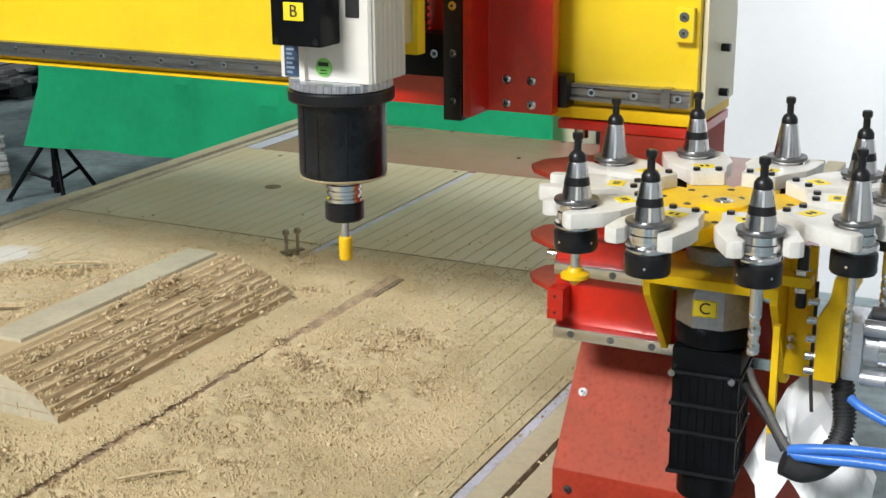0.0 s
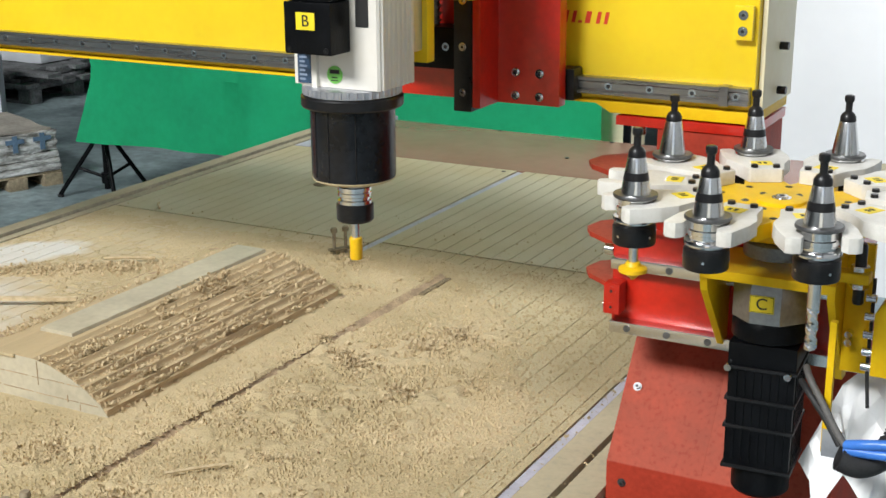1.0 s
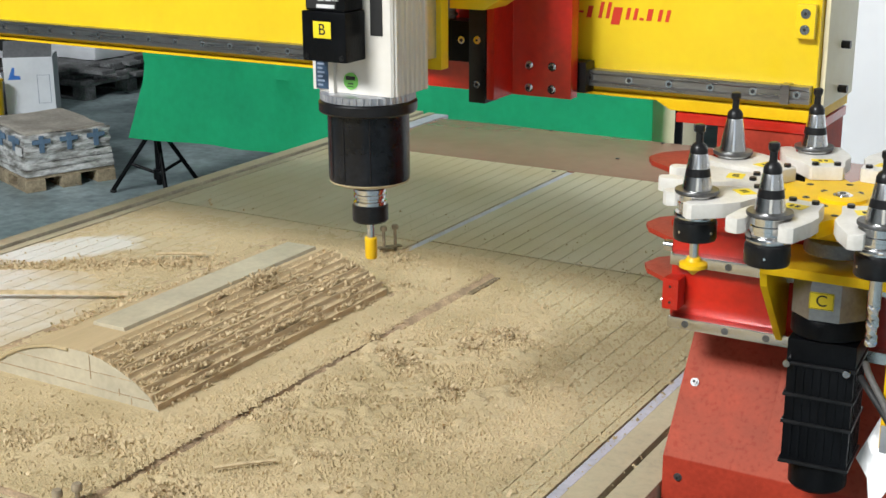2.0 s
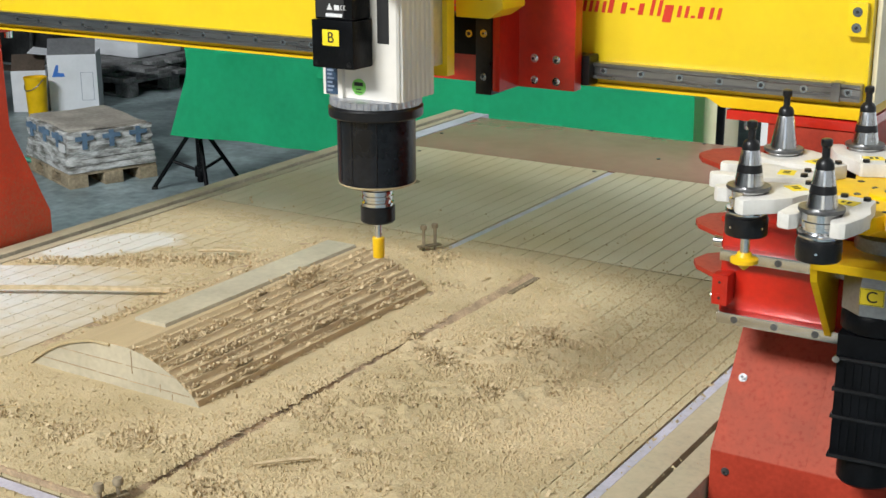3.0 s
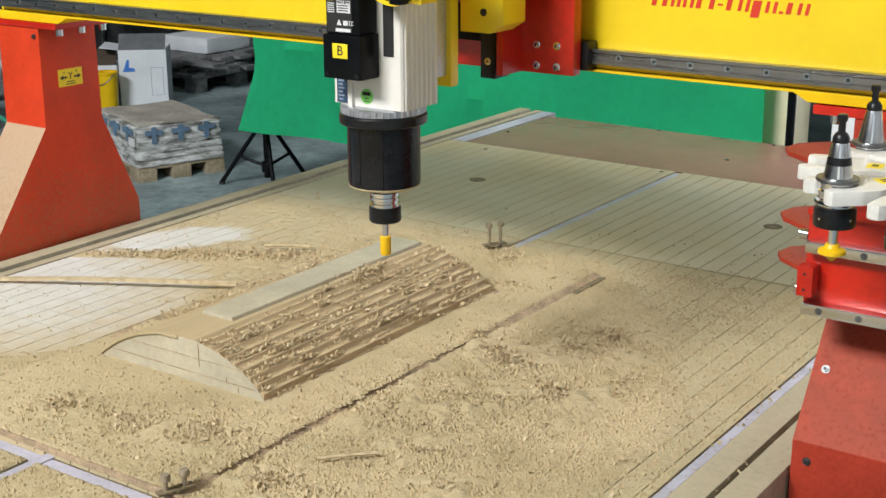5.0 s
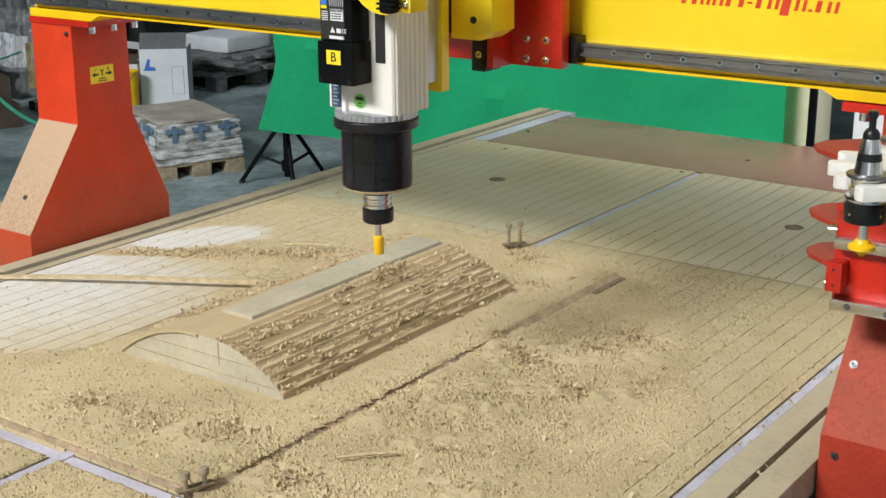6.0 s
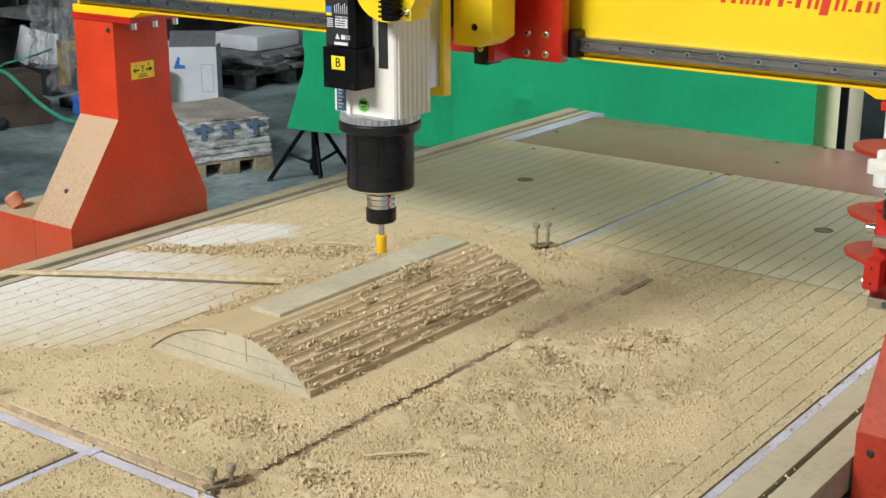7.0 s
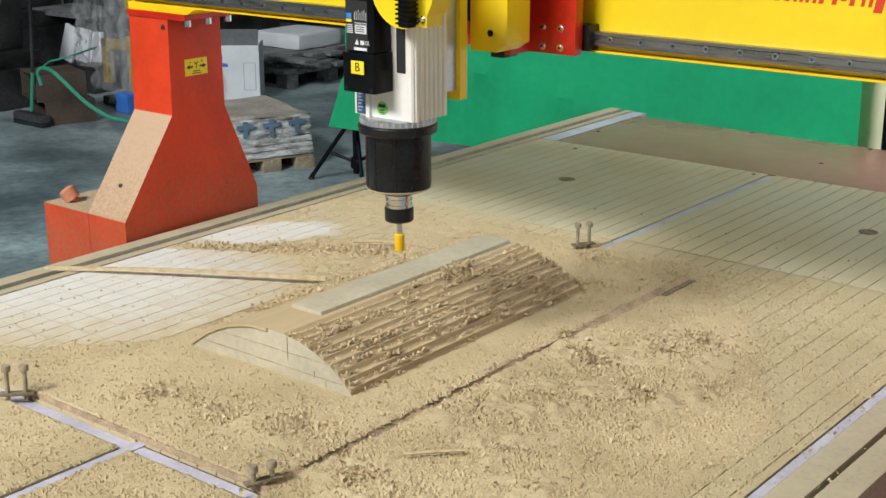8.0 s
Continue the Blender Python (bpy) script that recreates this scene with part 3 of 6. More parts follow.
def gantry():
    root = thing("gantry", (-1.478, 1.75, 0.0), "yellow gantry beam on red painted legs with a white end cap", "gantry")
    by0, by1 = GY + 0.018, 1.872
    bm = bmesh.new()
    box(bm, LX0 + 0.002, RX1 - 0.004, by0, by1, 0.512, 0.905, bev=0.004)
    beam = part("beam", bm, M_YELLOW, root)
    bm = bmesh.new()
    prism(bm, [(-2.490, 0.494), (-2.290, 0.494), (-2.262, 0.508), (-0.690, 0.508), (-0.668, 0.496), (-0.466, 0.496), (-0.466, 0.5115), (-2.490, 0.5115)], "y", by0 - 0.012, by1 + 0.004, bev=0.001)
    part("bottom_flange", bm, M_YELLOWD, root)
    bm = bmesh.new()
    box(bm, RX1 - 0.003, RX1 + 0.004, by0 + 0.012, by1 + 0.006, 0.512, 0.91, bev=0.002)
    part("end_cap", bm, M_CREAM, root, "cream painted end cap")
    for z in (0.529, 0.59):
        cylpart("cap_bolt", (RX1 + 0.004, 1.80, z), (RX1 + 0.016, 1.80, z), 0.0055, M_BLACKM, root)
    # rails with their screws
    bm = bmesh.new()
    prism(bm, [(GY, 0.5215), (GY, 0.526), (GY + 0.004, 0.529), (GY + 0.004, 0.537), (GY, 0.540), (GY, 0.5445), (GY + 0.018, 0.5445), (GY + 0.018, 0.5215)], "x", -2.480, -0.474)
    rail = part("rail", bm, M_RAIL, root, "ground steel linear rail")
    for k in range(-32, 2):
        x = -0.5504 + 0.06 * k
        bm = bmesh.new()
        cyl(bm, (x, GY + 0.0045, 0.533), (x, GY + 0.002, 0.533), 0.0055, 0.0055, 14)
        part("rail_screw", bm, M_CHROME, rail)
        bm = bmesh.new()
        cyl(bm, (x, GY + 0.0022, 0.533), (x, GY + 0.0014, 0.533), 0.003, 0.003, 6)
        part("socket", bm, M_INK, rail)
    bm = bmesh.new()
    prism(bm, [(GY, 0.8415), (GY, 0.8645), (GY + 0.018, 0.8645), (GY + 0.018, 0.8415)], "x", -2.480, -0.474)
    part("upper_rail", bm, M_RAIL, root)
    boxpart("rail_joint", (-0.512, -0.500, GY - 0.002, GY + 0.02, 0.520, 0.546), M_RAIL, root)
    # tag block
    bm = bmesh.new()
    box(bm, -0.500, -0.474, by0 - 0.012, by0 + 0.001, 0.607, 0.652, bev=0.003)
    tag = part("stop_block", bm, M_YELLOW, root)
    for z in (0.619, 0.640):
        screw(tag, (-0.487, by0 - 0.012, z), (0, -1, 0), 0.0045, 0.002)
    for x0, x1 in ((LX0, LX1), (RX0, RX1)):
        left = x0 < -2
        leg = None
        bm = bmesh.new()
        prism(bm, leg_profile(), "x", x0, x1, bev=0.0015)
        leg = part("leg", bm, M_REDD if left else M_REDDUST, root, "red painted flared leg, sawdust on its slopes")
        bm = bmesh.new()
        fx = (-2.657, x0 - 0.001) if left else (x1 + 0.001, -0.298)
        if left:
            box(bm, fx[0], fx[1], 1.548, 1.950, -0.30, 0.046, bev=0.002)
        else:
            prism(bm, [(1.548, -0.30), (1.548, 0.046), (1.655, 0.1995), (1.85, 0.1995), (1.95, 0.053), (1.95, -0.30)], "x", x1 - 0.0005, fx[1], bev=0.002)
        foot = part("foot", bm, M_REDD if left else M_REDDUST, leg)
        bm = bmesh.new()
        cx = (x0 + x1) / 2
        box(bm, x0 - 0.002 if left else x0 - 0.06, x1 + 0.06 if left else x1, 1.70, 1.87, 0.4805, 0.4935, bev=0.001)
        part("top_plate", bm, M_RED, leg)
        for y in (1.73, 1.79, 1.85):
            xx = x1 + 0.035 if left else x0 - 0.035
            bm = bmesh.new()
            cyl(bm, (xx, y, 0.480), (xx, y, 0.464), 0.0085, 0.0085, 16)
            cyl(bm, (xx, y, 0.4802), (xx, y, 0.478), 0.012, 0.012, 16)
            part("bolt", bm, M_CHROME, leg)
        if left:
            screw(leg, (-2.372, 1.702, 0.462), (0, -1, 0), 0.004, 0.004, M_DARKSTEEL)
            screw(leg, (-2.423, 1.594, 0.112), (0, -0.82, 0.57), 0.004, 0.004, M_DARKSTEEL)
            bm = bmesh.new()
            cyl(bm, (-2.60, 1.60, 0.044), (-2.606, 1.594, 0.052), 0.011, 0.011, 20)
            cyl(bm, (-2.606, 1.594, 0.051), (-2.618, 1.586, 0.072), 0.019, 0.020, 24)
            cyl(bm, (-2.618, 1.586, 0.072), (-2.621, 1.584, 0.077), 0.020, 0.013, 24)
            part("knob", bm, M_KNOB, foot, "dusty red knob leaning over")
        else:
            screw(leg, (-0.579, 1.6095, 0.136), (0, -0.82, 0.57), 0.0042, 0.004, M_DARKSTEEL)
            screw(leg, (-0.575, 1.548, 0.018), (0, -1, 0), 0.0042, 0.004, M_DARKSTEEL)
    # bearing blocks under the feet
    boxpart("carriage_block", (-2.60, -2.36, 1.60, 1.90, -0.36, -0.301), M_RED, root)
    boxpart("carriage_block", (-0.595, -0.36, 1.60, 1.90, -0.36, -0.301), M_RED, root)
    # axis label on the inner face of the far leg
    m = Matrix.Translation((LX1 + 0.0004, 1.778, 0.366)) @ Matrix.Rotation(radians(90), 4, "Z") @ FRONT
    bm = bmesh.new()
    box(bm, -0.033, 0.033, -0.019, 0.019, -0.0003, 0.0004)
    bmesh.ops.transform(bm, matrix=m, verts=bm.verts)
    lab = part("axis_label", bm, M_LABEL, root, "yellow axis label with arrows")
    bm = bmesh.new()
    for s in (-1, 1):
        prism(bm, [(s * 0.010, -0.0015), (s * 0.020, -0.0015), (s * 0.020, -0.005), (s * 0.029, 0.0005), (s * 0.020, 0.006), (s * 0.020, 0.0025), (s * 0.010, 0.0025)], "z", 0.0004, 0.0008)
        box(bm, s * 0.017 - 0.003, s * 0.017 + 0.003, 0.0105, 0.012, 0.0004, 0.0008)
    box(bm, 0.0163, 0.0177, 0.0085, 0.0145, 0.0004, 0.0008)
    box(bm, -0.010, 0.010, -0.0105, -0.0085, 0.0004, 0.0008)
    box(bm, -0.013, 0.013, -0.0155, -0.0135, 0.0004, 0.0008)
    bmesh.ops.transform(bm, matrix=m, verts=bm.verts)
    part("arrows", bm, M_INK, lab)
    letters("letter", "Y", 0.022, m @ Matrix.Translation((0, 0.003, 0.0005)), M_INK, lab)
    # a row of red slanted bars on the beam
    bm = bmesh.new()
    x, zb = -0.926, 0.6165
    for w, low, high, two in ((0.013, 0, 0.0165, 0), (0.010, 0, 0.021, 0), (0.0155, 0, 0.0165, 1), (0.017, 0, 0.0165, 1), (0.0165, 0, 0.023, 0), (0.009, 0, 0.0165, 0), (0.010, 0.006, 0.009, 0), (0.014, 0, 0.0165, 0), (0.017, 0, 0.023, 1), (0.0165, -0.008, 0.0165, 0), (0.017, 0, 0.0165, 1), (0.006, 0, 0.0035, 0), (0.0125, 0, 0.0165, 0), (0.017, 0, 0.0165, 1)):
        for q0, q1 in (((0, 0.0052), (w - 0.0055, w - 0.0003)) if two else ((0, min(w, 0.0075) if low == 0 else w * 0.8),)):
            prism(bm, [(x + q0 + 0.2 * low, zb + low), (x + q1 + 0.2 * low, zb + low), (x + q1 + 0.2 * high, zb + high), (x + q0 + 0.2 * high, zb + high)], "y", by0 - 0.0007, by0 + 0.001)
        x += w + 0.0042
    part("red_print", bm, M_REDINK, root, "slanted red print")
    return root


GANTRY = gantry()
MOVERS = []  # things with (drift x, y, z in metres a second)
VY, VX, VZ = 0.02861, -0.0752, -0.02004
MOVERS.append((GANTRY, (0, VY, 0)))


# ---- cross slide ----
def cross_slide():
    root = thing("cross_slide", (-0.72, 1.68, 0.52), "red painted cross slide riding on the gantry rail", "slide")
    cy = 1.657
    bm = bmesh.new()
    prism(bm, [(-0.756, 1.600), (-0.744, 1.600), (-0.744, cy), (-0.651, cy), (-0.651, 1.680), (-0.945, 1.680), (-0.945, cy + 0.004), (-0.756, cy + 0.004)], "z", 0.506, 0.98, bev=0.0015)
    part("plate", bm, M_RED, root, "red folded plate")
    for x in (-0.717, -0.6805):
        for z in (0.5505, 0.518):
            screw(root, (x, cy, z), (0, -1, 0), 0.0045, 0.005)
    boxpart("block", (-0.70, -0.640, 1.683, 1.7135, 0.512, 0.556), M_BLACKM, root, 0.002, "black rail bearing block")
    boxpart("block", (-0.93, -0.86, 1.683, 1.7135, 0.512, 0.556), M_BLACKM, root, 0.002)
    bm = bmesh.new()
    box(bm, -0.784, -0.757, 1.598, 1.640, 0.500, 0.98, bev=0.002)
    zr = part("vertical_rail", bm, M_BLACKM, root, "black vertical rail")
    for z in (0.527, 0.59, 0.653, 0.716):
        screw(zr, (-0.770, 1.598, z), (0, -1, 0), 0.004, 0.002)
    bm = bmesh.new()
    box(bm, -0.92, -0.786, 1.622, 1.660, 0.553, 0.612, bev=0.003)
    part("screw_block", bm, M_BLACK, root)
    screw(root, (-0.808, 1.625, 0.585), (0, -1, 0), 0.006, 0.006)
    bm = bmesh.new()
    pts = [(-0.835 + 0.008 * math.cos(a * 0.7), 1.640 + 0.008 * math.sin(a * 0.7), 0.598 + a * 0.0011) for a in range(240)]
    tube(bm, pts, 0.0016, 5)
    cyl(bm, (-0.835, 1.640, 0.598), (-0.835, 1.640, 0.87), 0.006)
    part("ball_screw", bm, M_DARKSTEEL, root)
    return root


SLIDE = cross_slide()
MOVERS.append((SLIDE, (VX, VY, 0)))


# ---- spindle ----
SPX, SPY = -0.8265, 1.402


def spindle():
    root = thing("spindle", (SPX, SPY, 0.60), "white and black milling spindle with a yellow-tipped cutter", "spindle")
    x, y = SPX, SPY
    bm = bmesh.new()
    lathe(bm, [(0.018, 0.453), (0.024, 0.4565), (0.046, 0.4605), (0.0535, 0.464), (0.0545, 0.470), (0.0545, 0.556), (0.0548, 0.558)], x, y, 56)
    part("nose", bm, M_BLACKD, root, "black cylindrical nose, dusty at the rim")
    bm = bmesh.new()
    lathe(bm, [(0.047, 0.4603), (0.0536, 0.4632), (0.0544, 0.4650), (0.0542, 0.4656)], x, y, 56)
    part("dust_rim", bm, M_DUST, root, "pale dust caked round the lower rim")
    for a in (-118, -93, -55):
        ca, sa = math.cos(radians(a)), math.sin(radians(a))
        bm = bmesh.new()
        box(bm, x + 0.0545 * ca - 0.0005, x + 0.0545 * ca + 0.0005, y + 0.0545 * sa - 0.0008, y + 0.0545 * sa + 0.0008, 0.470, 0.555)
        part("seam", bm, M_BLACKM, root)
    bm = bmesh.new()
    lathe(bm, [(0.052, 0.557), (0.064, 0.558), (0.0655, 0.560), (0.0655, 0.571), (0.064, 0.573), (0.05, 0.573)], x, y, 56)
    part("flange", bm, M_BLACKM, root)
    bm = bmesh.new()
    lathe(bm, [(0.058, 0.573), (0.0615, 0.574), (0.0615, 0.583), (0.058, 0.584)], x, y, 56)
    for k in range(40):
        a = 2 * math.pi * k / 40
        cyl(bm, (x + 0.0615 * math.cos(a), y + 0.0615 * math.sin(a), 0.5745), (x + 0.0615 * math.cos(a), y + 0.0615 * math.sin(a), 0.5835), 0.0022, 0.0022, 6)
    part("ribbed_ring", bm, M_ALU, root, "ribbed metal ring")
    # housing, ribbed on the side
    bm = bmesh.new()
    w, d = 0.0615, 0.035
    poly = [(x - w + 0.010, y - d), (x + w - 0.003, y - d), (x + w, y - d + 0.003)]
    ny = 7
    for k in range(ny):
        ya = y - d + 0.005 + k * 0.0115
        poly += [(x + w, ya), (x + w + 0.0025, ya + 0.002), (x + w + 0.0025, ya + 0.0075), (x + w, ya + 0.0095)]
    poly += [(x + w, y + 0.052), (x - w, y + 0.052), (x - w, y - d + 0.010)]
    prism(bm, poly, "z", 0.5845, 0.96)
    part("housing", bm, M_SPWHITE, root, "off-white ribbed housing")
    # control box in front
    bx0, bx1, by0, by1 = -0.872, -0.805, 1.322, 1.3665
    boxpart("control_box", (bx0, bx1, by0, by1, 0.631, 0.6945), M_BLACK, root, 0.003, "black control box with a label")
    ub = boxpart("upper_box", (bx0 + 0.004, bx1 - 0.003, by0 + 0.004, by1, 0.695, 0.93), M_BLACK, root, 0.002)
    m = Matrix.Translation((-0.8405, by0 - 0.0004, 0.6715)) @ FRONT
    bm = bmesh.new()
    box(bm, -0.0135, 0.0135, -0.0105, 0.0105, -0.0005, 0.0003, bev=0.0002)
    bmesh.ops.transform(bm, matrix=m, verts=bm.verts)
    lab = part("label", bm, M_LABEL, root, "yellow label with a letter")
    letters("letter", "B", 0.020, m @ Matrix.Translation((0, 0, 0.0005)), M_INK, lab)
    for px in (bx0 + 0.007, bx1 - 0.007):
        screw(root, (px, by0, 0.637), (0, -1, 0), 0.0026, 0.0008, M_BLACKM)
    # printed plate on the upper box
    yy = by0 + 0.004
    pl = boxpart("print_plate", (bx0 + 0.006, bx1 - 0.016, yy - 0.0008, yy + 0.001, 0.6975, 0.7760), M_INK, root)
    boxpart("white_field", (bx0 + 0.025, bx1 - 0.018, yy - 0.0014, yy, 0.7250, 0.7420), M_PAPER, pl)
    boxpart("white_strip", (bx0 + 0.022, bx1 - 0.018, yy - 0.0014, yy, 0.6985, 0.7030), M_PAPER, pl)
    boxpart("blue_field", (bx0 + 0.007, bx0 + 0.018, yy - 0.0014, yy, 0.7470, 0.7560), M_HOSE, pl)
    boxpart("yellow_field", (bx0 + 0.007, bx0 + 0.018, yy - 0.0014, yy, 0.7420, 0.7465), M_LABEL, pl)
    bm = bmesh.new()
    for k in range(7):
        box(bm, bx0 + 0.024 + 0.004 * k, bx0 + 0.0248 + 0.004 * k, yy - 0.0014, yy, 0.7460, 0.7580 + 0.002 * (k % 3))
    for k in range(5):
        box(bm, bx0 + 0.008, bx0 + 0.020, yy - 0.0014, yy, 0.7250 + 0.003 * k, 0.7263 + 0.003 * k)
    prism(bm, [(bx0 + 0.024, 0.7075), (bx0 + 0.033, 0.7075), (bx0 + 0.0285, 0.7160)], "y", yy - 0.0014, yy)
    box(bm, bx0 + 0.036, bx0 + 0.044, yy - 0.0014, yy, 0.7075, 0.7140)
    for k in (0, 1):
        box(bm, bx0 + 0.0465 + 0.0045 * k, bx0 + 0.0475 + 0.0045 * k, yy - 0.0014, yy, 0.7080, 0.7140)
        box(bm, bx0 + 0.0475 + 0.0045 * k, bx0 + 0.0495 + 0.0045 * k, yy - 0.0014, yy, 0.7080, 0.7088)
        box(bm, bx0 + 0.0475 + 0.0045 * k, bx0 + 0.0495 + 0.0045 * k, yy - 0.0014, yy, 0.7132, 0.7140)
    part("print_marks", bm, M_PAPER, pl)
    bm = bmesh.new()
    for k in range(3):
        box(bm, bx0 + 0.027, bx1 - 0.022, yy - 0.0018, yy - 0.001, 0.7275 + 0.0035 * k, 0.7290 + 0.0035 * k)
    part("print_lines", bm, M_INK, pl)
    letters("lettering", "MAX RPM", 0.0052, Matrix.Translation(((bx0 + bx1) / 2 + 0.0035, yy - 0.0018, 0.7395)) @ FRONT, M_INK, pl)
    # bronze-blue side plate and sticker under the box
    fy = y - d
    boxpart("rating_plate", (x - 0.056, x - 0.036, fy - 0.003, fy + 0.004, 0.588, 0.6275), M_BLUE, root, 0, "blue rating plate")
    boxpart("plate_edge", (x - 0.064, x - 0.057, fy + 0.002, fy + 0.03, 0.586, 0.6275), M_SPWHITE, root)
    boxpart("pillar", (x - 0.034, x - 0.026, fy - 0.006, fy + 0.003, 0.575, 0.6275), M_SPWHITE, root, 0.001)
    bm = bmesh.new()
    for k in range(6):
        box(bm, x - 0.053, x - 0.045 + 0.003 * (k % 2), fy - 0.0036, fy - 0.002, 0.592 + 0.0055 * k, 0.5945 + 0.0055 * k)
    part("plate_marks", bm, M_FADED, root)
    st = cylpart("sticker", (-0.829, fy - 0.0002, 0.601), (-0.829, fy - 0.0012, 0.601), 0.0112, M_GREENDOT, root, "round green sticker")
    bm = bmesh.new()
    box(bm, -0.836, -0.822, fy - 0.0018, fy - 0.001, 0.6025, 0.6075)
    box(bm, -0.833, -0.825, fy - 0.0018, fy - 0.001, 0.597, 0.5985)
    box(bm, -0.834, -0.824, fy - 0.0018, fy - 0.001, 0.5935, 0.5945)
    part("sticker_marks", bm, M_INK, st)
    boxpart("name_plate", (-0.797, -0.779, fy - 0.001, fy + 0.001, 0.662, 0.80), M_INK, root, 0, "dark name strip")
    # rear mounting plate
    boxpart("mounting_plate", (-0.890, -0.7645, 1.488, 1.508, 0.603, 1.0), M_YELLOW, root, 0.002, "yellow mounting plate")
    boxpart("backing", (-0.885, -0.772, 1.4545, 1.4875, 0.62, 0.98), M_ALU, root)
    # yellow cover of the tool clamp motor, above
    bm = bmesh.new()
    cyl(bm, (-0.747, 1.322, 0.802), (-0.747, 1.366, 0.802), 0.062, 0.062, 48)
    cov = part("round_cover", bm, M_YELLOW, root, "yellow round cover")
    bm = bmesh.new()
    box(bm, -0.738, -0.716, 1.300, 1.3215, 0.744, 0.90, bev=0.007)
    for k in range(16):
        box(bm, -0.740, -0.714, 1.298, 1.3215, 0.750 + 0.007 * k, 0.753 + 0.007 * k)
    part("cable_gland", bm, M_BLACK, root, "black ribbed cable sleeve")
    screw(root, (-0.706, 1.322, 0.757), (0, -1, 0), 0.004, 0.008)
    boxpart("cover_arm", (-0.715, -0.698, 1.322, 1.36, 0.745, 0.86), M_YELLOW, root, 0.002)
    # yellow box beside the mounting plate
    bm = bmesh.new()
    prism(bm, [(-0.776, 0.681), (-0.722, 0.681), (-0.700, 0.695), (-0.700, 0.99), (-0.776, 0.99)], "y", 1.530, 1.594, bev=0.002)
    yb = part("side_box", bm, M_YELLOW, root, "yellow folded cover box")
    screw(yb, (-0.734, 1.530, 0.712), (0, -1, 0), 0.004, 0.003, M_BLACKM)
    # tool in the nose
    bm = bmesh.new()
    lathe(bm, [(0.019, 0.4545), (0.019, 0.4525), (0.0228, 0.4518), (0.0228, 0.4478), (0.0205, 0.4470), (0.0205, 0.4450), (0.0225, 0.444), (0.0225, 0.440), (0.020, 0.4385), (0.020, 0.4355), (0.0225, 0.434), (0.0225, 0.430), (0.019, 0.429)], x, y, 36)
    part("holder_flange", bm, M_CHROME, root, "bright steel holder flange")
    bm = bmesh.new()
    lathe(bm, [(0.0225, 0.4295), (0.0245, 0.428), (0.0245, 0.408), (0.0225, 0.4055), (0.010, 0.405)], x, y, 36)
    part("collet_nut", bm, M_BLACKM, root, "black collet nut")
    bm = bmesh.new()
    lathe(bm, [(0.0052, 0.406), (0.0052, 0.380)], x, y, 20)
    part("shank", bm, M_STEEL, root)
    bm = bmesh.new()
    lathe(bm, [(0.0055, 0.3515), (0.0078, 0.3525), (0.0083, 0.355), (0.0086, 0.381), (0.0078, 0.382)], x, y, 24)
    part("cutter_tip", bm, M_CAP, root, "yellow dipped cutter")
    return root


SPINDLE = spindle()
MOVERS.append((SPINDLE, (VX, VY, VZ)))


# ---- tool magazine on the near leg ----
CX, CY = -0.373, 1.504
RING = 0.187
ANG0 = 8.0


def polar(r, a, z):
    return (CX + r * math.cos(radians(a)), CY + r * math.sin(radians(a)), z)


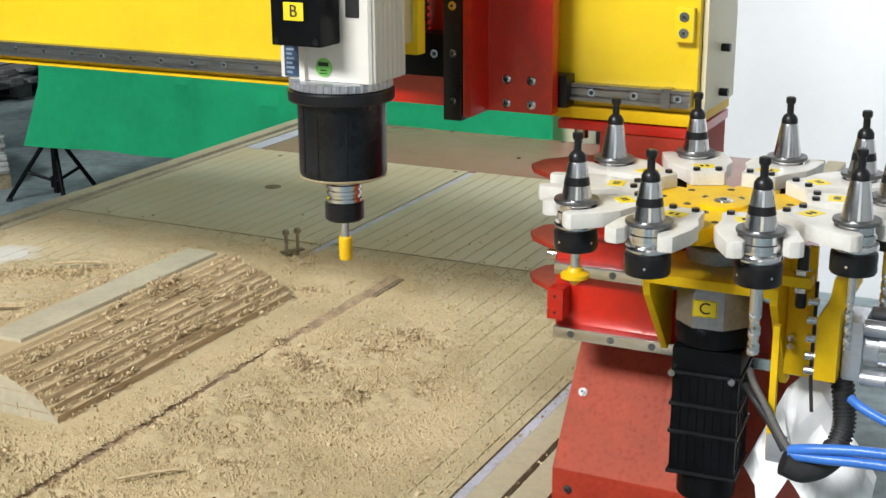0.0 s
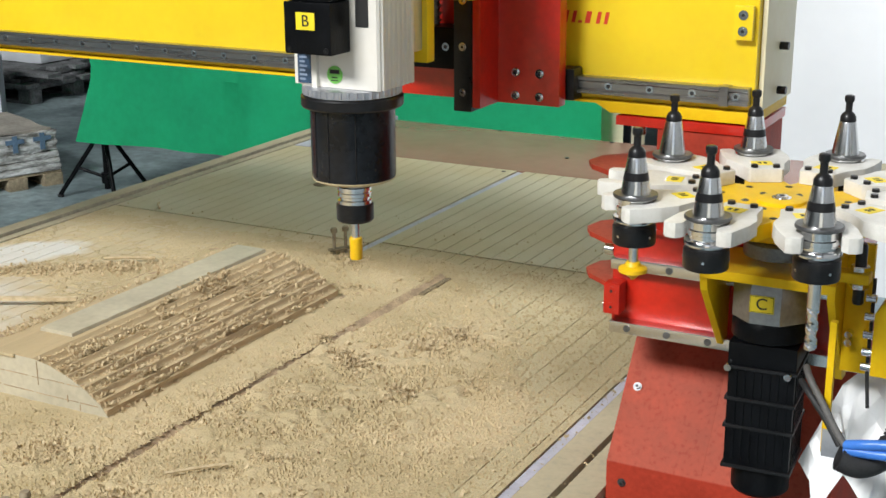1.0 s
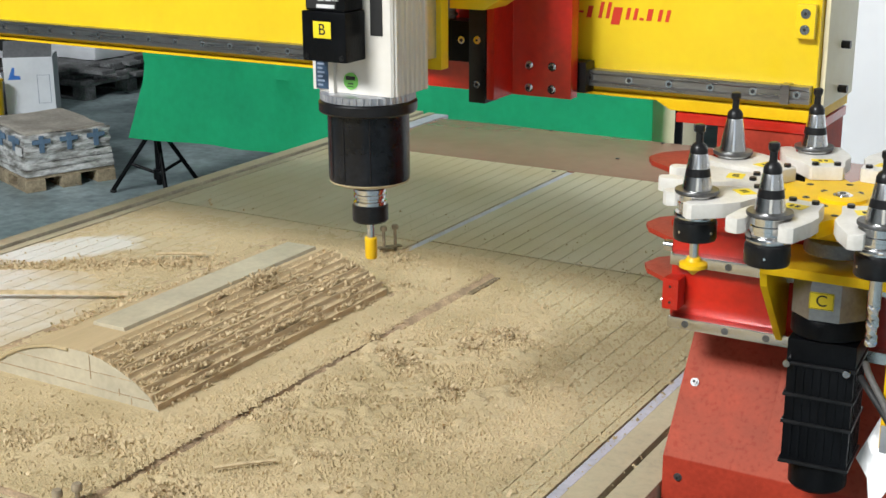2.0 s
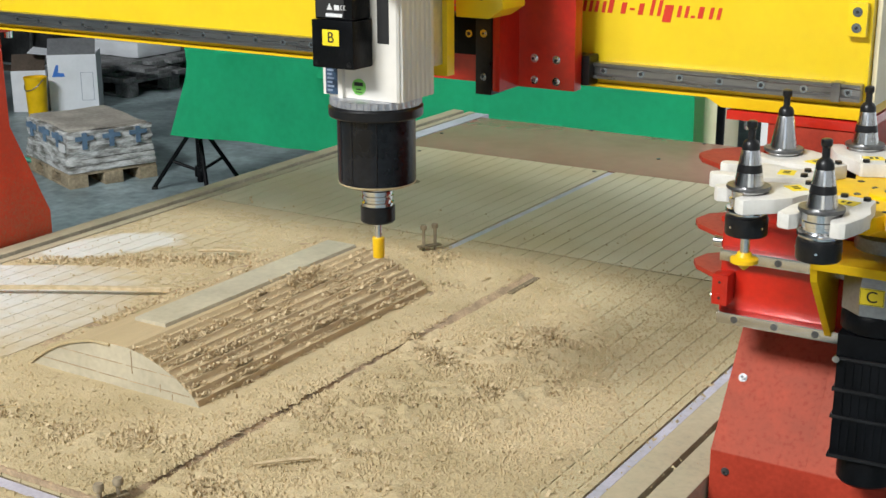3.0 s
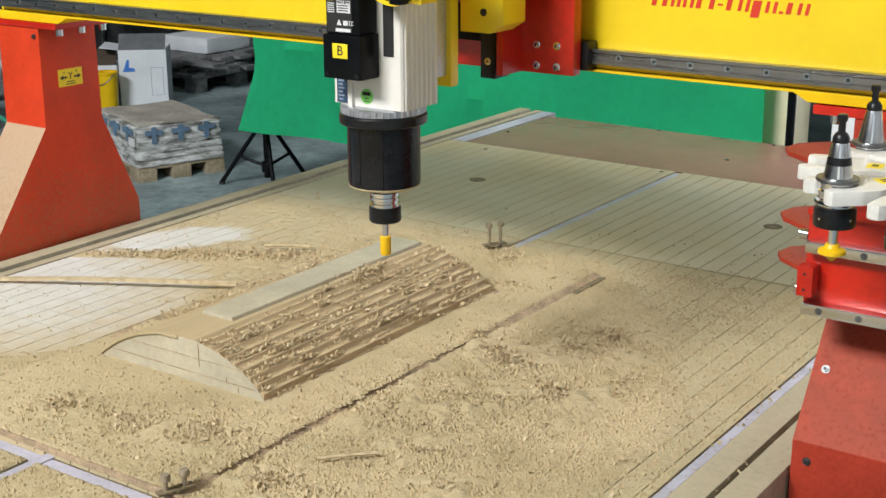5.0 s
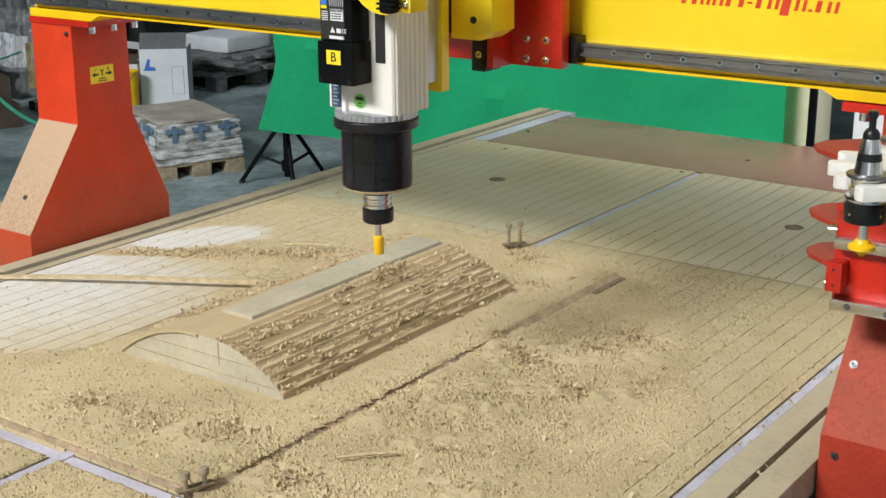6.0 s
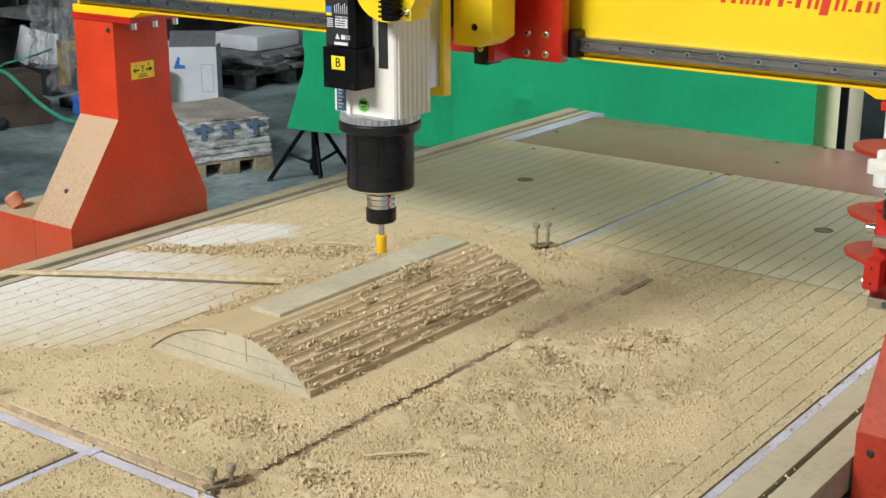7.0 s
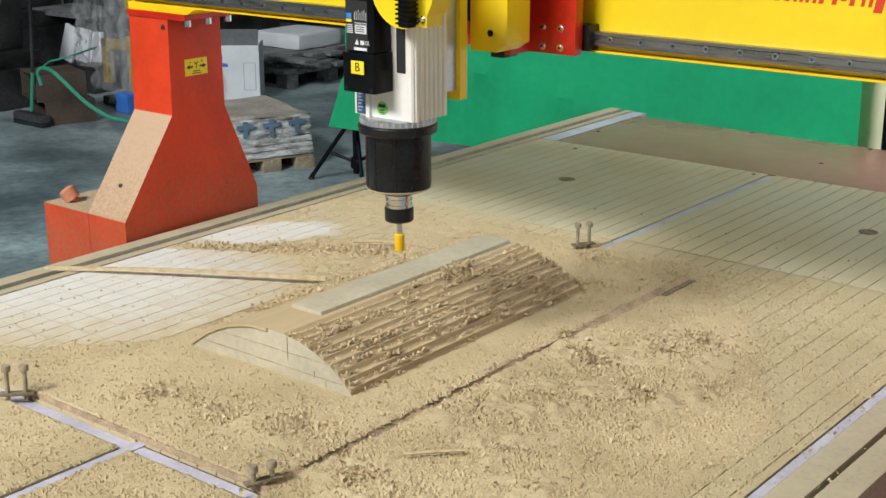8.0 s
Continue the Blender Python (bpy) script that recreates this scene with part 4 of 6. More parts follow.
def magazine():
    root = thing("tool_magazine", (CX, CY, 0.12), "tool changer carousel with white forks, yellow hub and black motor", "tool magazine")
    # hub
    bm = bmesh.new()
    poly = []
    for k in range(10):
        a = ANG0 + 36 * k
        poly += [(CX + 0.118 * math.cos(radians(a - 11)), CY + 0.118 * math.sin(radians(a - 11))), (CX + 0.118 * math.cos(radians(a + 11)), CY + 0.118 * math.sin(radians(a + 11))), (CX + 0.092 * math.cos(radians(a + 18)), CY + 0.092 * math.sin(radians(a + 18)))]
    prism(bm, poly, "z", 0.430, 0.4485, bev=0.002)
    hub = part("hub", bm, M_YELLOWD, root, "yellow painted hub plate")
    bm = bmesh.new()
    lathe(bm, [(0.028, 0.4485), (0.028, 0.4525), (0.026, 0.4535), (0.004, 0.4537)], CX, CY, 40)
    part("hub_disc", bm, M_YELLOWD, hub)
    screw(hub, (CX, CY, 0.4537), (0, 0, 1), 0.008, 0.003)
    for k in range(6):
        screw(hub, polar(0.042, 60 * k + 15, 0.4485), (0, 0, 1), 0.003, 0.0015, M_DARKSTEEL)
    for k in range(10):
        cylpart("hole", polar(0.078, ANG0 + 36 * k + 18, 0.4483), polar(0.078, ANG0 + 36 * k + 18, 0.4489), 0.0045, M_INK, hub, seg=14)
    bm = bmesh.new()
    box(bm, CX - 0.034, CX + 0.034, CY - 0.034, CY + 0.034, 0.405, 0.430, bev=0.003)
    part("hub_boss", bm, M_YELLOWD, hub)
    bm = bmesh.new()
    lathe(bm, [(0.040, 0.385), (0.041, 0.388), (0.041, 0.402), (0.038, 0.405)], CX, CY, 36)
    part("bearing_ring", bm, M_DARKSTEEL, root, "dark bright-edged bearing ring")
    # forks
    for k in range(10):
        a = ANG0 + 36 * k
        bm = bmesh.new()
        out = []
        ra = 0.0235
        out += [(0.094, -0.019), (0.098, -0.022), (0.128, -0.029), (0.152, -0.041), (0.175, -0.043), (0.211, -0.040), (0.2145, -0.034), (0.2145, -0.024), (0.205, -0.0195)]
        for j in range(0, 9):
            th = radians(-62 - 29.5 * j)
            out.append((RING + ra * math.cos(th), ra * math.sin(th)))
        out += [(0.205, 0.0195), (0.2145, 0.024), (0.2145, 0.034), (0.211, 0.040), (0.175, 0.043), (0.152, 0.041), (0.128, 0.029), (0.098, 0.022), (0.094, 0.019)]
        prism(bm, out, "z", 0.4488, 0.4662, bev=0.0022)
        bmesh.ops.rotate(bm, cent=(0, 0, 0), matrix=Matrix.Rotation(radians(a), 3, "Z"), verts=bm.verts)
        bmesh.ops.translate(bm, vec=(CX, CY, 0), verts=bm.verts)
        fork = part("fork", bm, M_NYLON, root, "white plastic tool fork")
        for s in (-1, 1):
            p = Vector(polar(0.105, a + s * 7.5, 0.4662))
            bm = bmesh.new()
            cyl(bm, p, p + Vector((0, 0, 0.004)), 0.0045, 0.0043, 14)
            part("fork_screw", bm, M_BLACKM, fork)
        bm = bmesh.new()
        box(bm, 0.117, 0.137, -0.013, 0.013, 0.4660, 0.4667)
        bmesh.ops.rotate(bm, cent=(0, 0, 0), matrix=Matrix.Rotation(radians(a), 3, "Z"), verts=bm.verts)
        bmesh.ops.translate(bm, vec=(CX, CY, 0), verts=bm.verts)
        tg = part("number_tag", bm, M_LABEL, fork, "small yellow tag")
        bm = bmesh.new()
        box(bm, 0.123, 0.131, -0.006, -0.002, 0.4666, 0.4670)
        box(bm, 0.123, 0.131, 0.001, 0.005, 0.4666, 0.4670)
        bmesh.ops.rotate(bm, cent=(0, 0, 0), matrix=Matrix.Rotation(radians(a), 3, "Z"), verts=bm.verts)
        bmesh.ops.translate(bm, vec=(CX, CY, 0), verts=bm.verts)
        part("tag_mark", bm, M_INK, tg)
    # red slide body on the leg
    bm = bmesh.new()
    box(bm, -0.604, -0.285, 1.565, 1.578, 0.232, 0.372, bev=0.001)
    part("front_plate", bm, M_RED, root, "red painted front plate")
    boxpart("back_box", (-0.597, -0.29, 1.579, 1.66, 0.27, 0.371), M_RED, root)
    bm = bmesh.new()
    prism(bm, [(-0.604, 1.556), (-0.285, 1.556), (-0.285, 1.668), (-0.604, 1.70)], "z", 0.3725, 0.3800, bev=0.001)
    part("top_plate", bm, M_RED, root, "dark red top plate")
    for z in (0.438, 0.343, 0.283):
        bm = bmesh.new()
        prism(bm, [(-0.603, 1.585), (-0.664, 1.630), (-0.678, 1.655), (-0.672, 1.690), (-0.603, 1.760)], "z", z - 0.007, z, bev=0.001)
        part("stop_fin", bm, M_REDDUST, root, "red pointed plate with worn edges")
    for z0, z1 in ((0.322, 0.338), (0.2345, 0.2505)):
        bm = bmesh.new()
        prism(bm, [(1.545, z0), (1.545, z1), (1.565, z1), (1.565, z0)], "x", -0.600, -0.27, bev=0.002)
        rl = part("guide_rail", bm, M_STEEL, root, "bright steel guide rail")
        for k in range(6):
            x = -0.575 + 0.055 * k
            bm = bmesh.new()
            cyl(bm, (x, 1.5455, (z0 + z1) / 2), (x, 1.5442, (z0 + z1) / 2), 0.0048, 0.0048, 14)
            s = part("rail_screw", bm, M_DARKSTEEL, rl)
    boxpart("end_lug", (-0.606, -0.584, 1.538, 1.5645, 0.262, 0.304), M_RED, root, 0.002)
    for z in (0.272, 0.294):
        screw(root, (-0.595, 1.538, z), (0, -1, 0), 0.0042, 0.001, M_RED)
    for z in (0.340, 0.262):
        cylpart("bolt", (-0.605, 1.572, z), (-0.617, 1.572, z), 0.0075, M_CHROME, root)
    # motor hanging under the hub
    mx, my = CX - 0.003, CY
    bm = bmesh.new()
    lathe(bm, [(0.043, 0.307), (0.047, 0.308), (0.047, 0.350), (0.044, 0.3575)], mx, my, 8)
    bmesh.ops.rotate(bm, cent=(mx, my, 0), matrix=Matrix.Rotation(radians(22.5 + 4), 3, "Z"), verts=bm.verts)
    part("gearbox", bm, M_GEAR, root, "silver grey gearbox")
    m = Matrix.Translation((CX - 0.004, CY - 0.0445, 0.3335)) @ Matrix.Rotation(radians(4), 4, "Z") @ FRONT
    bm = bmesh.new()
    box(bm, -0.0145, 0.0145, -0.0105, 0.0105, -0.0005, 0.0004)
    bmesh.ops.transform(bm, matrix=m, verts=bm.verts)
    lab = part("label", bm, M_LABEL, root, "yellow label with a letter")
    letters("letter", "C", 0.020, m @ Matrix.Translation((0, 0, 0.0006)), M_INK, lab)
    bm = bmesh.new()
    for q in ((-0.0138, 0.0138, 0.0094, 0.0098), (-0.0138, 0.0138, -0.0098, -0.0094), (-0.0138, -0.0134, -0.0098, 0.0098), (0.0134, 0.0138, -0.0098, 0.0098)):
        box(bm, *q, 0.0004, 0.0007)
    bmesh.ops.transform(bm, matrix=m, verts=bm.verts)
    part("label_border", bm, M_INK, lab)
    bm = bmesh.new()
    lathe(bm, [(0.042, 0.281), (0.046, 0.284), (0.046, 0.300), (0.043, 0.3065)], mx, my, 36)
    part("adapter", bm, M_BLACK, root)
    bm = bmesh.new()
    b = 0.041
    rot = Matrix.Rotation(radians(4), 3, "Z")
    for x0, x1, y0, y1, z0, z1 in ((-b, b, -b, b, 0.252, 0.281), (-b + 0.001, b - 0.001, -b + 0.001, b - 0.001, 0.118, 0.252)):
        box(bm, mx + x0, mx + x1, my + y0, my + y1, z0, z1, bev=0.003)
    bmesh.ops.rotate(bm, cent=(mx, my, 0), matrix=rot, verts=bm.verts)
    motor = part("motor", bm, M_BLACK, root, "black finned servo motor")
    for k in range(7):
        o = -0.030 + 0.010 * k
        for d in ((o - 0.0018, o + 0.0018, -b - 0.0004, -b + 0.0015), (b - 0.0015, b + 0.0004, o - 0.0018, o + 0.0018)):
            bm = bmesh.new()
            box(bm, mx + d[0], mx + d[1], my + d[2], my + d[3], 0.128, 0.246)
            bmesh.ops.rotate(bm, cent=(mx, my, 0), matrix=rot, verts=bm.verts)
            part("fin", bm, M_BLACK, motor)
    for z in (0.247, 0.206, 0.170, 0.117):
        bm = bmesh.new()
        box(bm, mx - b - 0.0015, mx + b + 0.0015, my - b - 0.0015, my + b + 0.0015, z, z + 0.0045, bev=0.001)
        bmesh.ops.rotate(bm, cent=(mx, my, 0), matrix=rot, verts=bm.verts)
        part("motor_band", bm, M_BLACKM, root)
    for sx in (-1, 1):
        bm = bmesh.new()
        cyl(bm, (mx + sx * 0.036, my - 0.0445, 0.2495), (mx + sx * 0.036, my - 0.050, 0.2495), 0.0045, 0.0045, 12)
        part("bolt", bm, M_CHROME, root)
    bm = bmesh.new()
    lathe(bm, [(0.020, 0.078), (0.033, 0.0785), (0.036, 0.082), (0.036, 0.112), (0.034, 0.1165)], mx, my, 36)
    part("encoder_cap", bm, M_BLACK, root)
    # yellow carrier
    boxpart("carrier_plate", (-0.452, -0.292, 1.452, 1.560, 0.3585, 0.3705), M_YELLOWD, root, 0.002, "yellow carrier plate")
    bm = bmesh.new()
    prism(bm, [(1.456, 0.358), (1.560, 0.358), (1.560, 0.240), (1.548, 0.240), (1.462, 0.340)], "x", -0.453, -0.444, bev=0.001)
    part("gusset", bm, M_YELLOWD, root)
    bm = bmesh.new()
    prism(bm, [(1.456, 0.395), (1.560, 0.395), (1.560, 0.225), (1.540, 0.225), (1.470, 0.330), (1.456, 0.350)], "x", -0.302, -0.293, bev=0.001)
    part("gusset", bm, M_YELLOWD, root)
    boxpart("side_plate", (-0.2925, -0.262, 1.512, 1.522, 0.248, 0.408), M_YELLOWD, root, 0.002)
    boxpart("hanger", (-0.294, -0.286, 1.446, 1.4555, 0.168, 0.33), M_YELLOWD, root, 0.001)
    for z in (0.298, 0.288):
        cylpart("bolt", (-0.283, 1.512, z), (-0.283, 1.500, z), 0.0045, M_CHROME, root)
    boxpart("sensor_arm", (-0.300, -0.256, 1.448, 1.470, 0.378, 0.390), M_YELLOWD, root, 0.002)
    bm = bmesh.new()
    lathe(bm, [(0.0055, 0.352), (0.0065, 0.354), (0.0065, 0.420), (0.005, 0.424)], -0.268, 1.459, 20)
    part("sensor", bm, M_BLACKM, root, "black barrel sensor")
    for z in (0.371, 0.391):
        bm = bmesh.new()
        lathe(bm, [(0.010, z), (0.011, z + 0.001), (0.011, z + 0.006), (0.010, z + 0.007)], -0.268, 1.459, 6)
        part("nut", bm, M_CHROME, root)
    bm = bmesh.new()
    prism(bm, [(-0.247, 0.270), (-0.222, 0.270), (-0.222, 0.352), (-0.213, 0.368), (-0.213, 0.392), (-0.232, 0.392), (-0.236, 0.362), (-0.247, 0.345)], "y", 1.452, 1.535, bev=0.002)
    part("cylinder_bracket", bm, M_YELLOWD, root, "yellow cylinder bracket")
    for z in (0.360, 0.338, 0.316, 0.295, 0.277):
        cylpart("bolt", (-0.248, 1.462, z), (-0.259, 1.462, z), 0.0048, M_CHROME, root)
    bm = bmesh.new()
    box(bm, -0.221, -0.198, 1.470, 1.530, 0.268, 0.340, bev=0.006)
    cyl(bm, (-0.198, 1.50, 0.304), (-0.182, 1.50, 0.304), 0.024, 0.024, 28)
    cap = part("cylinder_head", bm, M_ALU, root, "grey cast cylinder head")
    cylpart("barrel", (-0.181, 1.50, 0.304), (0.02, 1.50, 0.304), 0.027, M_STEEL, root, "bright air cylinder barrel")
    for dy, dz in ((-0.026, -0.03), (0.026, -0.03), (-0.026, 0.03), (0.026, 0.03)):
        cylpart("tie_rod", (-0.198, 1.50 + dy, 0.304 + dz), (0.02, 1.50 + dy, 0.304 + dz), 0.004, M_CHROME, root)
        cylpart("boss", (-0.198, 1.50 + dy, 0.304 + dz), (-0.170, 1.50 + dy, 0.304 + dz), 0.0095, M_ALU, root)
    # hoses and cables
    for ctrl, r, mm, nm in (
        ([(-0.262, 1.425, 0.192), (-0.235, 1.42, 0.200), (-0.190, 1.42, 0.207), (-0.12, 1.42, 0.212), (-0.02, 1.42, 0.219)], 0.0062, M_HOSE, "air_hose"),
        ([(-0.262, 1.425, 0.186), (-0.225, 1.42, 0.190), (-0.185, 1.42, 0.194), (-0.12, 1.42, 0.197), (-0.02, 1.42, 0.201)], 0.0062, M_HOSE, "air_hose"),
        ([(-0.205, 1.46, 0.252), (-0.188, 1.45, 0.246), (-0.15, 1.44, 0.236), (-0.09, 1.43, 0.230)], 0.0055, M_HOSE, "air_hose"),
        ([(-0.322, 1.470, 0.262), (-0.312, 1.450, 0.255), (-0.292, 1.436, 0.232), (-0.275, 1.428, 0.208), (-0.262, 1.424, 0.192)], 0.0042, M_CABLE, "cable"),
        ([(-0.326, 1.468, 0.244), (-0.310, 1.445, 0.238), (-0.288, 1.434, 0.216), (-0.268, 1.424, 0.190)], 0.0040, M_RUBBER, "cable"),
        ([(-0.258, 1.50, 0.372), (-0.257, 1.495, 0.32), (-0.258, 1.50, 0.262), (-0.252, 1.49, 0.215)], 0.0022, M_RUBBER, "cable"),
    ):
        bm = bmesh.new()
        tube(bm, curve_pts(ctrl), r, 12)
        part(nm, bm, mm, root)
    bm = bmesh.new()
    path = curve_pts([(-0.222, 1.485, 0.275), (-0.214, 1.48, 0.235), (-0.212, 1.47, 0.205), (-0.222, 1.45, 0.178), (-0.245, 1.432, 0.168), (-0.268, 1.424, 0.176)], 14)
    tube(bm, path, 0.0115, 18)
    tube(bm, path[len(path) // 2:], 0.0155, 18)
    conduit = part("cable_conduit", bm, M_RUBBER, root, "black ribbed conduit")
    for i in range(0, len(path) // 2, 2):
        d = (path[i + 1] - path[i]).normalized()
        bm = bmesh.new()
        cyl(bm, path[i], path[i] + d * 0.0022, 0.0135, 0.0135, 18)
        part("rib", bm, M_RUBBER, conduit)
    boxpart("conduit_plate", (-0.292, -0.268, 1.440, 1.443, 0.166, 0.200), M_ALU, root, 0.001)
    for ob in [root]:
        MOVERS.append((ob, (0, VY, 0)))
    return root


def tool_holder(k, banded, tool):
    a = ANG0 + 36 * k
    x, y, _ = polar(RING, a, 0)
    words = {"cap": "steel tool holder with a yellow countersink cutter", "mill": "steel tool holder with a long end mill", "drill": "steel tool holder with a spiral drill", "": "steel tool holder with a black collet nut"}[tool]
    root = thing("tool_holder", (x, y, 0.44), words + " in a white fork", "tool holder", "tool holders in the carousel")
    bm = bmesh.new()
    lathe(bm, [(0.004, 0.5495), (0.0058, 0.5485), (0.0062, 0.5465), (0.0062, 0.5425), (0.0055, 0.541), (0.0043, 0.5395), (0.0043, 0.5285), (0.0075, 0.526), (0.0098, 0.522), (0.0102, 0.516)], x, y, 24)
    part("pull_stud", bm, M_BLACKM, root, "black pull stud")
    zz = [(0.0100, 0.5158), (0.0106, 0.514), (0.0132, 0.499)] if banded else [(0.0100, 0.5158), (0.0106, 0.514), (0.0172, 0.4745)]
    bm = bmesh.new()
    lathe(bm, zz, x, y, 36)
    if banded:
        lathe(bm, [(0.0147, 0.4895), (0.0172, 0.4745)], x, y, 36)
    part("taper", bm, M_STEEL, root, "ground steel taper")
    if banded:
        bm = bmesh.new()
        lathe(bm, [(0.0134, 0.4988), (0.0149, 0.4897)], x, y, 36)
        part("taper_band", bm, M_BLACKM, root)
    bm = bmesh.new()
    lathe(bm, [(0.0172, 0.4743), (0.025, 0.4740), (0.0255, 0.4730), (0.0255, 0.4705), (0.0240, 0.4690), (0.0215, 0.4688)], x, y, 36)
    part("collar", bm, M_DARKSTEEL, root)
    bm = bmesh.new()
    lathe(bm, [(0.0205, 0.4686), (0.0205, 0.4600), (0.0225, 0.4590), (0.0225, 0.4545), (0.0205, 0.4535), (0.0205, 0.4490), (0.0245, 0.4475), (0.0252, 0.4462), (0.0252, 0.4425), (0.0225, 0.4415), (0.0215, 0.4385)], x, y, 36)
    part("flange", bm, M_CHROME, root, "bright grooved flange")
    bm = bmesh.new()
    lathe(bm, [(0.0225, 0.4382), (0.0245, 0.437), (0.0250, 0.435), (0.0250, 0.4165), (0.0238, 0.4145), (0.012, 0.4135)], x, y, 36)
    nut = part("collet_nut", bm, M_BLACKM, root, "black collet nut")
    for j in range(4):
        b = radians(a + 20 + 90 * j)
        p = Vector((x + 0.0248 * math.cos(b), y + 0.0248 * math.sin(b), 0.426))
        bm = bmesh.new()
        cyl(bm, p, p + Vector((math.cos(b), math.sin(b), 0)) * 0.0007, 0.0016, 0.0016, 8)
        part("nut_mark", bm, M_CHROME, nut)
    if tool == "cap":
        cylpart("shank", (x, y, 0.4135), (x, y, 0.388), 0.0055, M_STEEL, root)
        bm = bmesh.new()
        lathe(bm, [(0.002, 0.3705), (0.008, 0.3765), (0.0165, 0.380), (0.0165, 0.3845), (0.010, 0.3875), (0.008, 0.392)], x, y, 20)
        part("cutter", bm, M_CAP, root, "yellow dipped cutter")
    elif tool:
        z1 = 0.335 if tool == "mill" else 0.325
        r = 0.0068 if tool == "mill" else 0.0048
        cylpart("shank", (x, y, 0.4135), (x, y, 0.382), r, M_STEEL, root)
        bm = bmesh.new()
        n, tw = 40, 3.0 if tool == "mill" else 5.0
        prev = None
        for i in range(n + 1):
            z = 0.382 + (z1 - 0.382) * i / n
            sec = []
            for q in range(12):
                t = 2 * math.pi * q / 12
                rr = r * (1.0 if math.cos(2 * t) > -0.1 else 0.80)
                sec.append(bm.verts.new((x + rr * math.cos(t + tw * math.pi * i / n * 0.8), y + rr * math.sin(t + tw * math.pi * i / n * 0.8), z)))
            if prev:
                for q in range(12):
                    bm.faces.new((prev[q], prev[(q + 1) % 12], sec[(q + 1) % 12], sec[q]))
            else:
                bm.faces.new(sec)
            prev = sec
        bm.faces.new(prev[::-1])
        part("cutter", bm, M_STEEL, root, "spiral fluted cutter")
    MOVERS.append((root, (0, VY, 0)))


magazine()
for k, banded, tool in ((0, True, "drill"), (1, True, ""), (2, False, ""), (3, True, ""), (4, False, ""), (6, True, "cap"), (7, True, ""), (8, True, "mill"), (9, False, "drill")):
    tool_holder(k, banded, tool)


def plastic_film():
    """Loose white film over the foot behind the motor."""
    root = thing("plastic_film", (-0.27, 1.6, 0.05), "crumpled white plastic film over the red foot", "plastic film")
    flaps = (
        [(-0.322, 0.142), (-0.295, 0.192), (-0.280, 0.155), (-0.268, 0.130), (-0.289, 0.091), (-0.305, 0.058)],
        [(-0.333, 0.118), (-0.294, 0.213), (-0.272, 0.235), (-0.222, 0.182), (-0.245, 0.085), (-0.277, 0.111), (-0.305, 0.090)],
        [(-0.230, 0.192), (-0.222, 0.182), (-0.176, 0.132), (-0.181, 0.088), (-0.215, 0.050), (-0.249, 0.080)],
        [(-0.282, 0.160), (-0.282, 0.212), (-0.262, 0.240), (-0.236, 0.247), (-0.231, 0.205), (-0.240, 0.170)],
    )
    for k, flap in enumerate(flaps):
        bm = bmesh.new()
        bm.faces.new([bm.verts.new((x, 1.50 + 0.006 * k + 0.45 * (z - 0.1), z)) for x, z in flap])
        bmesh.ops.triangulate(bm, faces=bm.faces[:])
        bmesh.ops.subdivide_edges(bm, edges=bm.edges[:], cuts=3, use_grid_fill=True)
        for v in bm.verts:
            v.co.y += 0.008 * noise.noise(v.co * 30)
        bmesh.ops.solidify(bm, geom=bm.faces[:], thickness=0.0012)
        part("flap", bm, M_FOIL, root, soft=False)
    MOVERS.append((root, (0, VY, 0)))


plastic_film()


# ---- goods in the hall behind ----
def pallet(name, x0, x1, y0, y1, z=FLOOR, h=0.122, label="worn wooden pallet on the concrete floor", material=None, turn=0.0):
    root = thing(name, ((x0 + x1) / 2, (y0 + y1) / 2, z), label, "pallet", "pallets in the hall")
    mt = material or M_PALLET
    for k in range(3):
        yy = y0 + (y1 - y0 - 0.10) * k / 2
        for j in range(3):
            xx = x0 + (x1 - x0 - 0.12) * j / 2
            boxpart("block", (xx, xx + 0.12, yy, yy + 0.10, z + 0.18 * h, z + 0.82 * h), mt, root, 0.004)
        boxpart("runner", (x0, x1, yy, yy + 0.10, z, z + 0.18 * h), mt, root, 0.003)
    n = 6
    w = (x1 - x0) / n
    for k in range(n):
        boxpart("plank", (x0 + w * k + 0.01, x0 + w * (k + 1) - 0.01, y0, y1, z + 0.82 * h, z + h), mt, root, 0.003)
    root.rotation_euler.z = radians(turn)
    return root


def wrinkled(bm, d, cuts, amp, seed, sag=0.0):
    """A packed block whose faces are creased by the tight film."""
    vs = box(bm, *d, bev=0.012)
    bmesh.ops.subdivide_edges(bm, edges=bm.edges[:], cuts=cuts, use_grid_fill=True)
    off = Vector((seed * 3.1, seed * 1.7, 0))
    for v in bm.verts:
        q = Vector((v.co.x * 9, v.co.y * 9, v.co.z * 34)) + off
        v.co += Vector((noise.noise(q), noise.noise(q + Vector((9, 0, 0))), 0.6 * noise.noise(q * 0.6))) * amp
        v.co.z -= sag * noise.noise(Vector((v.co.x * 4, v.co.y * 4, seed)))


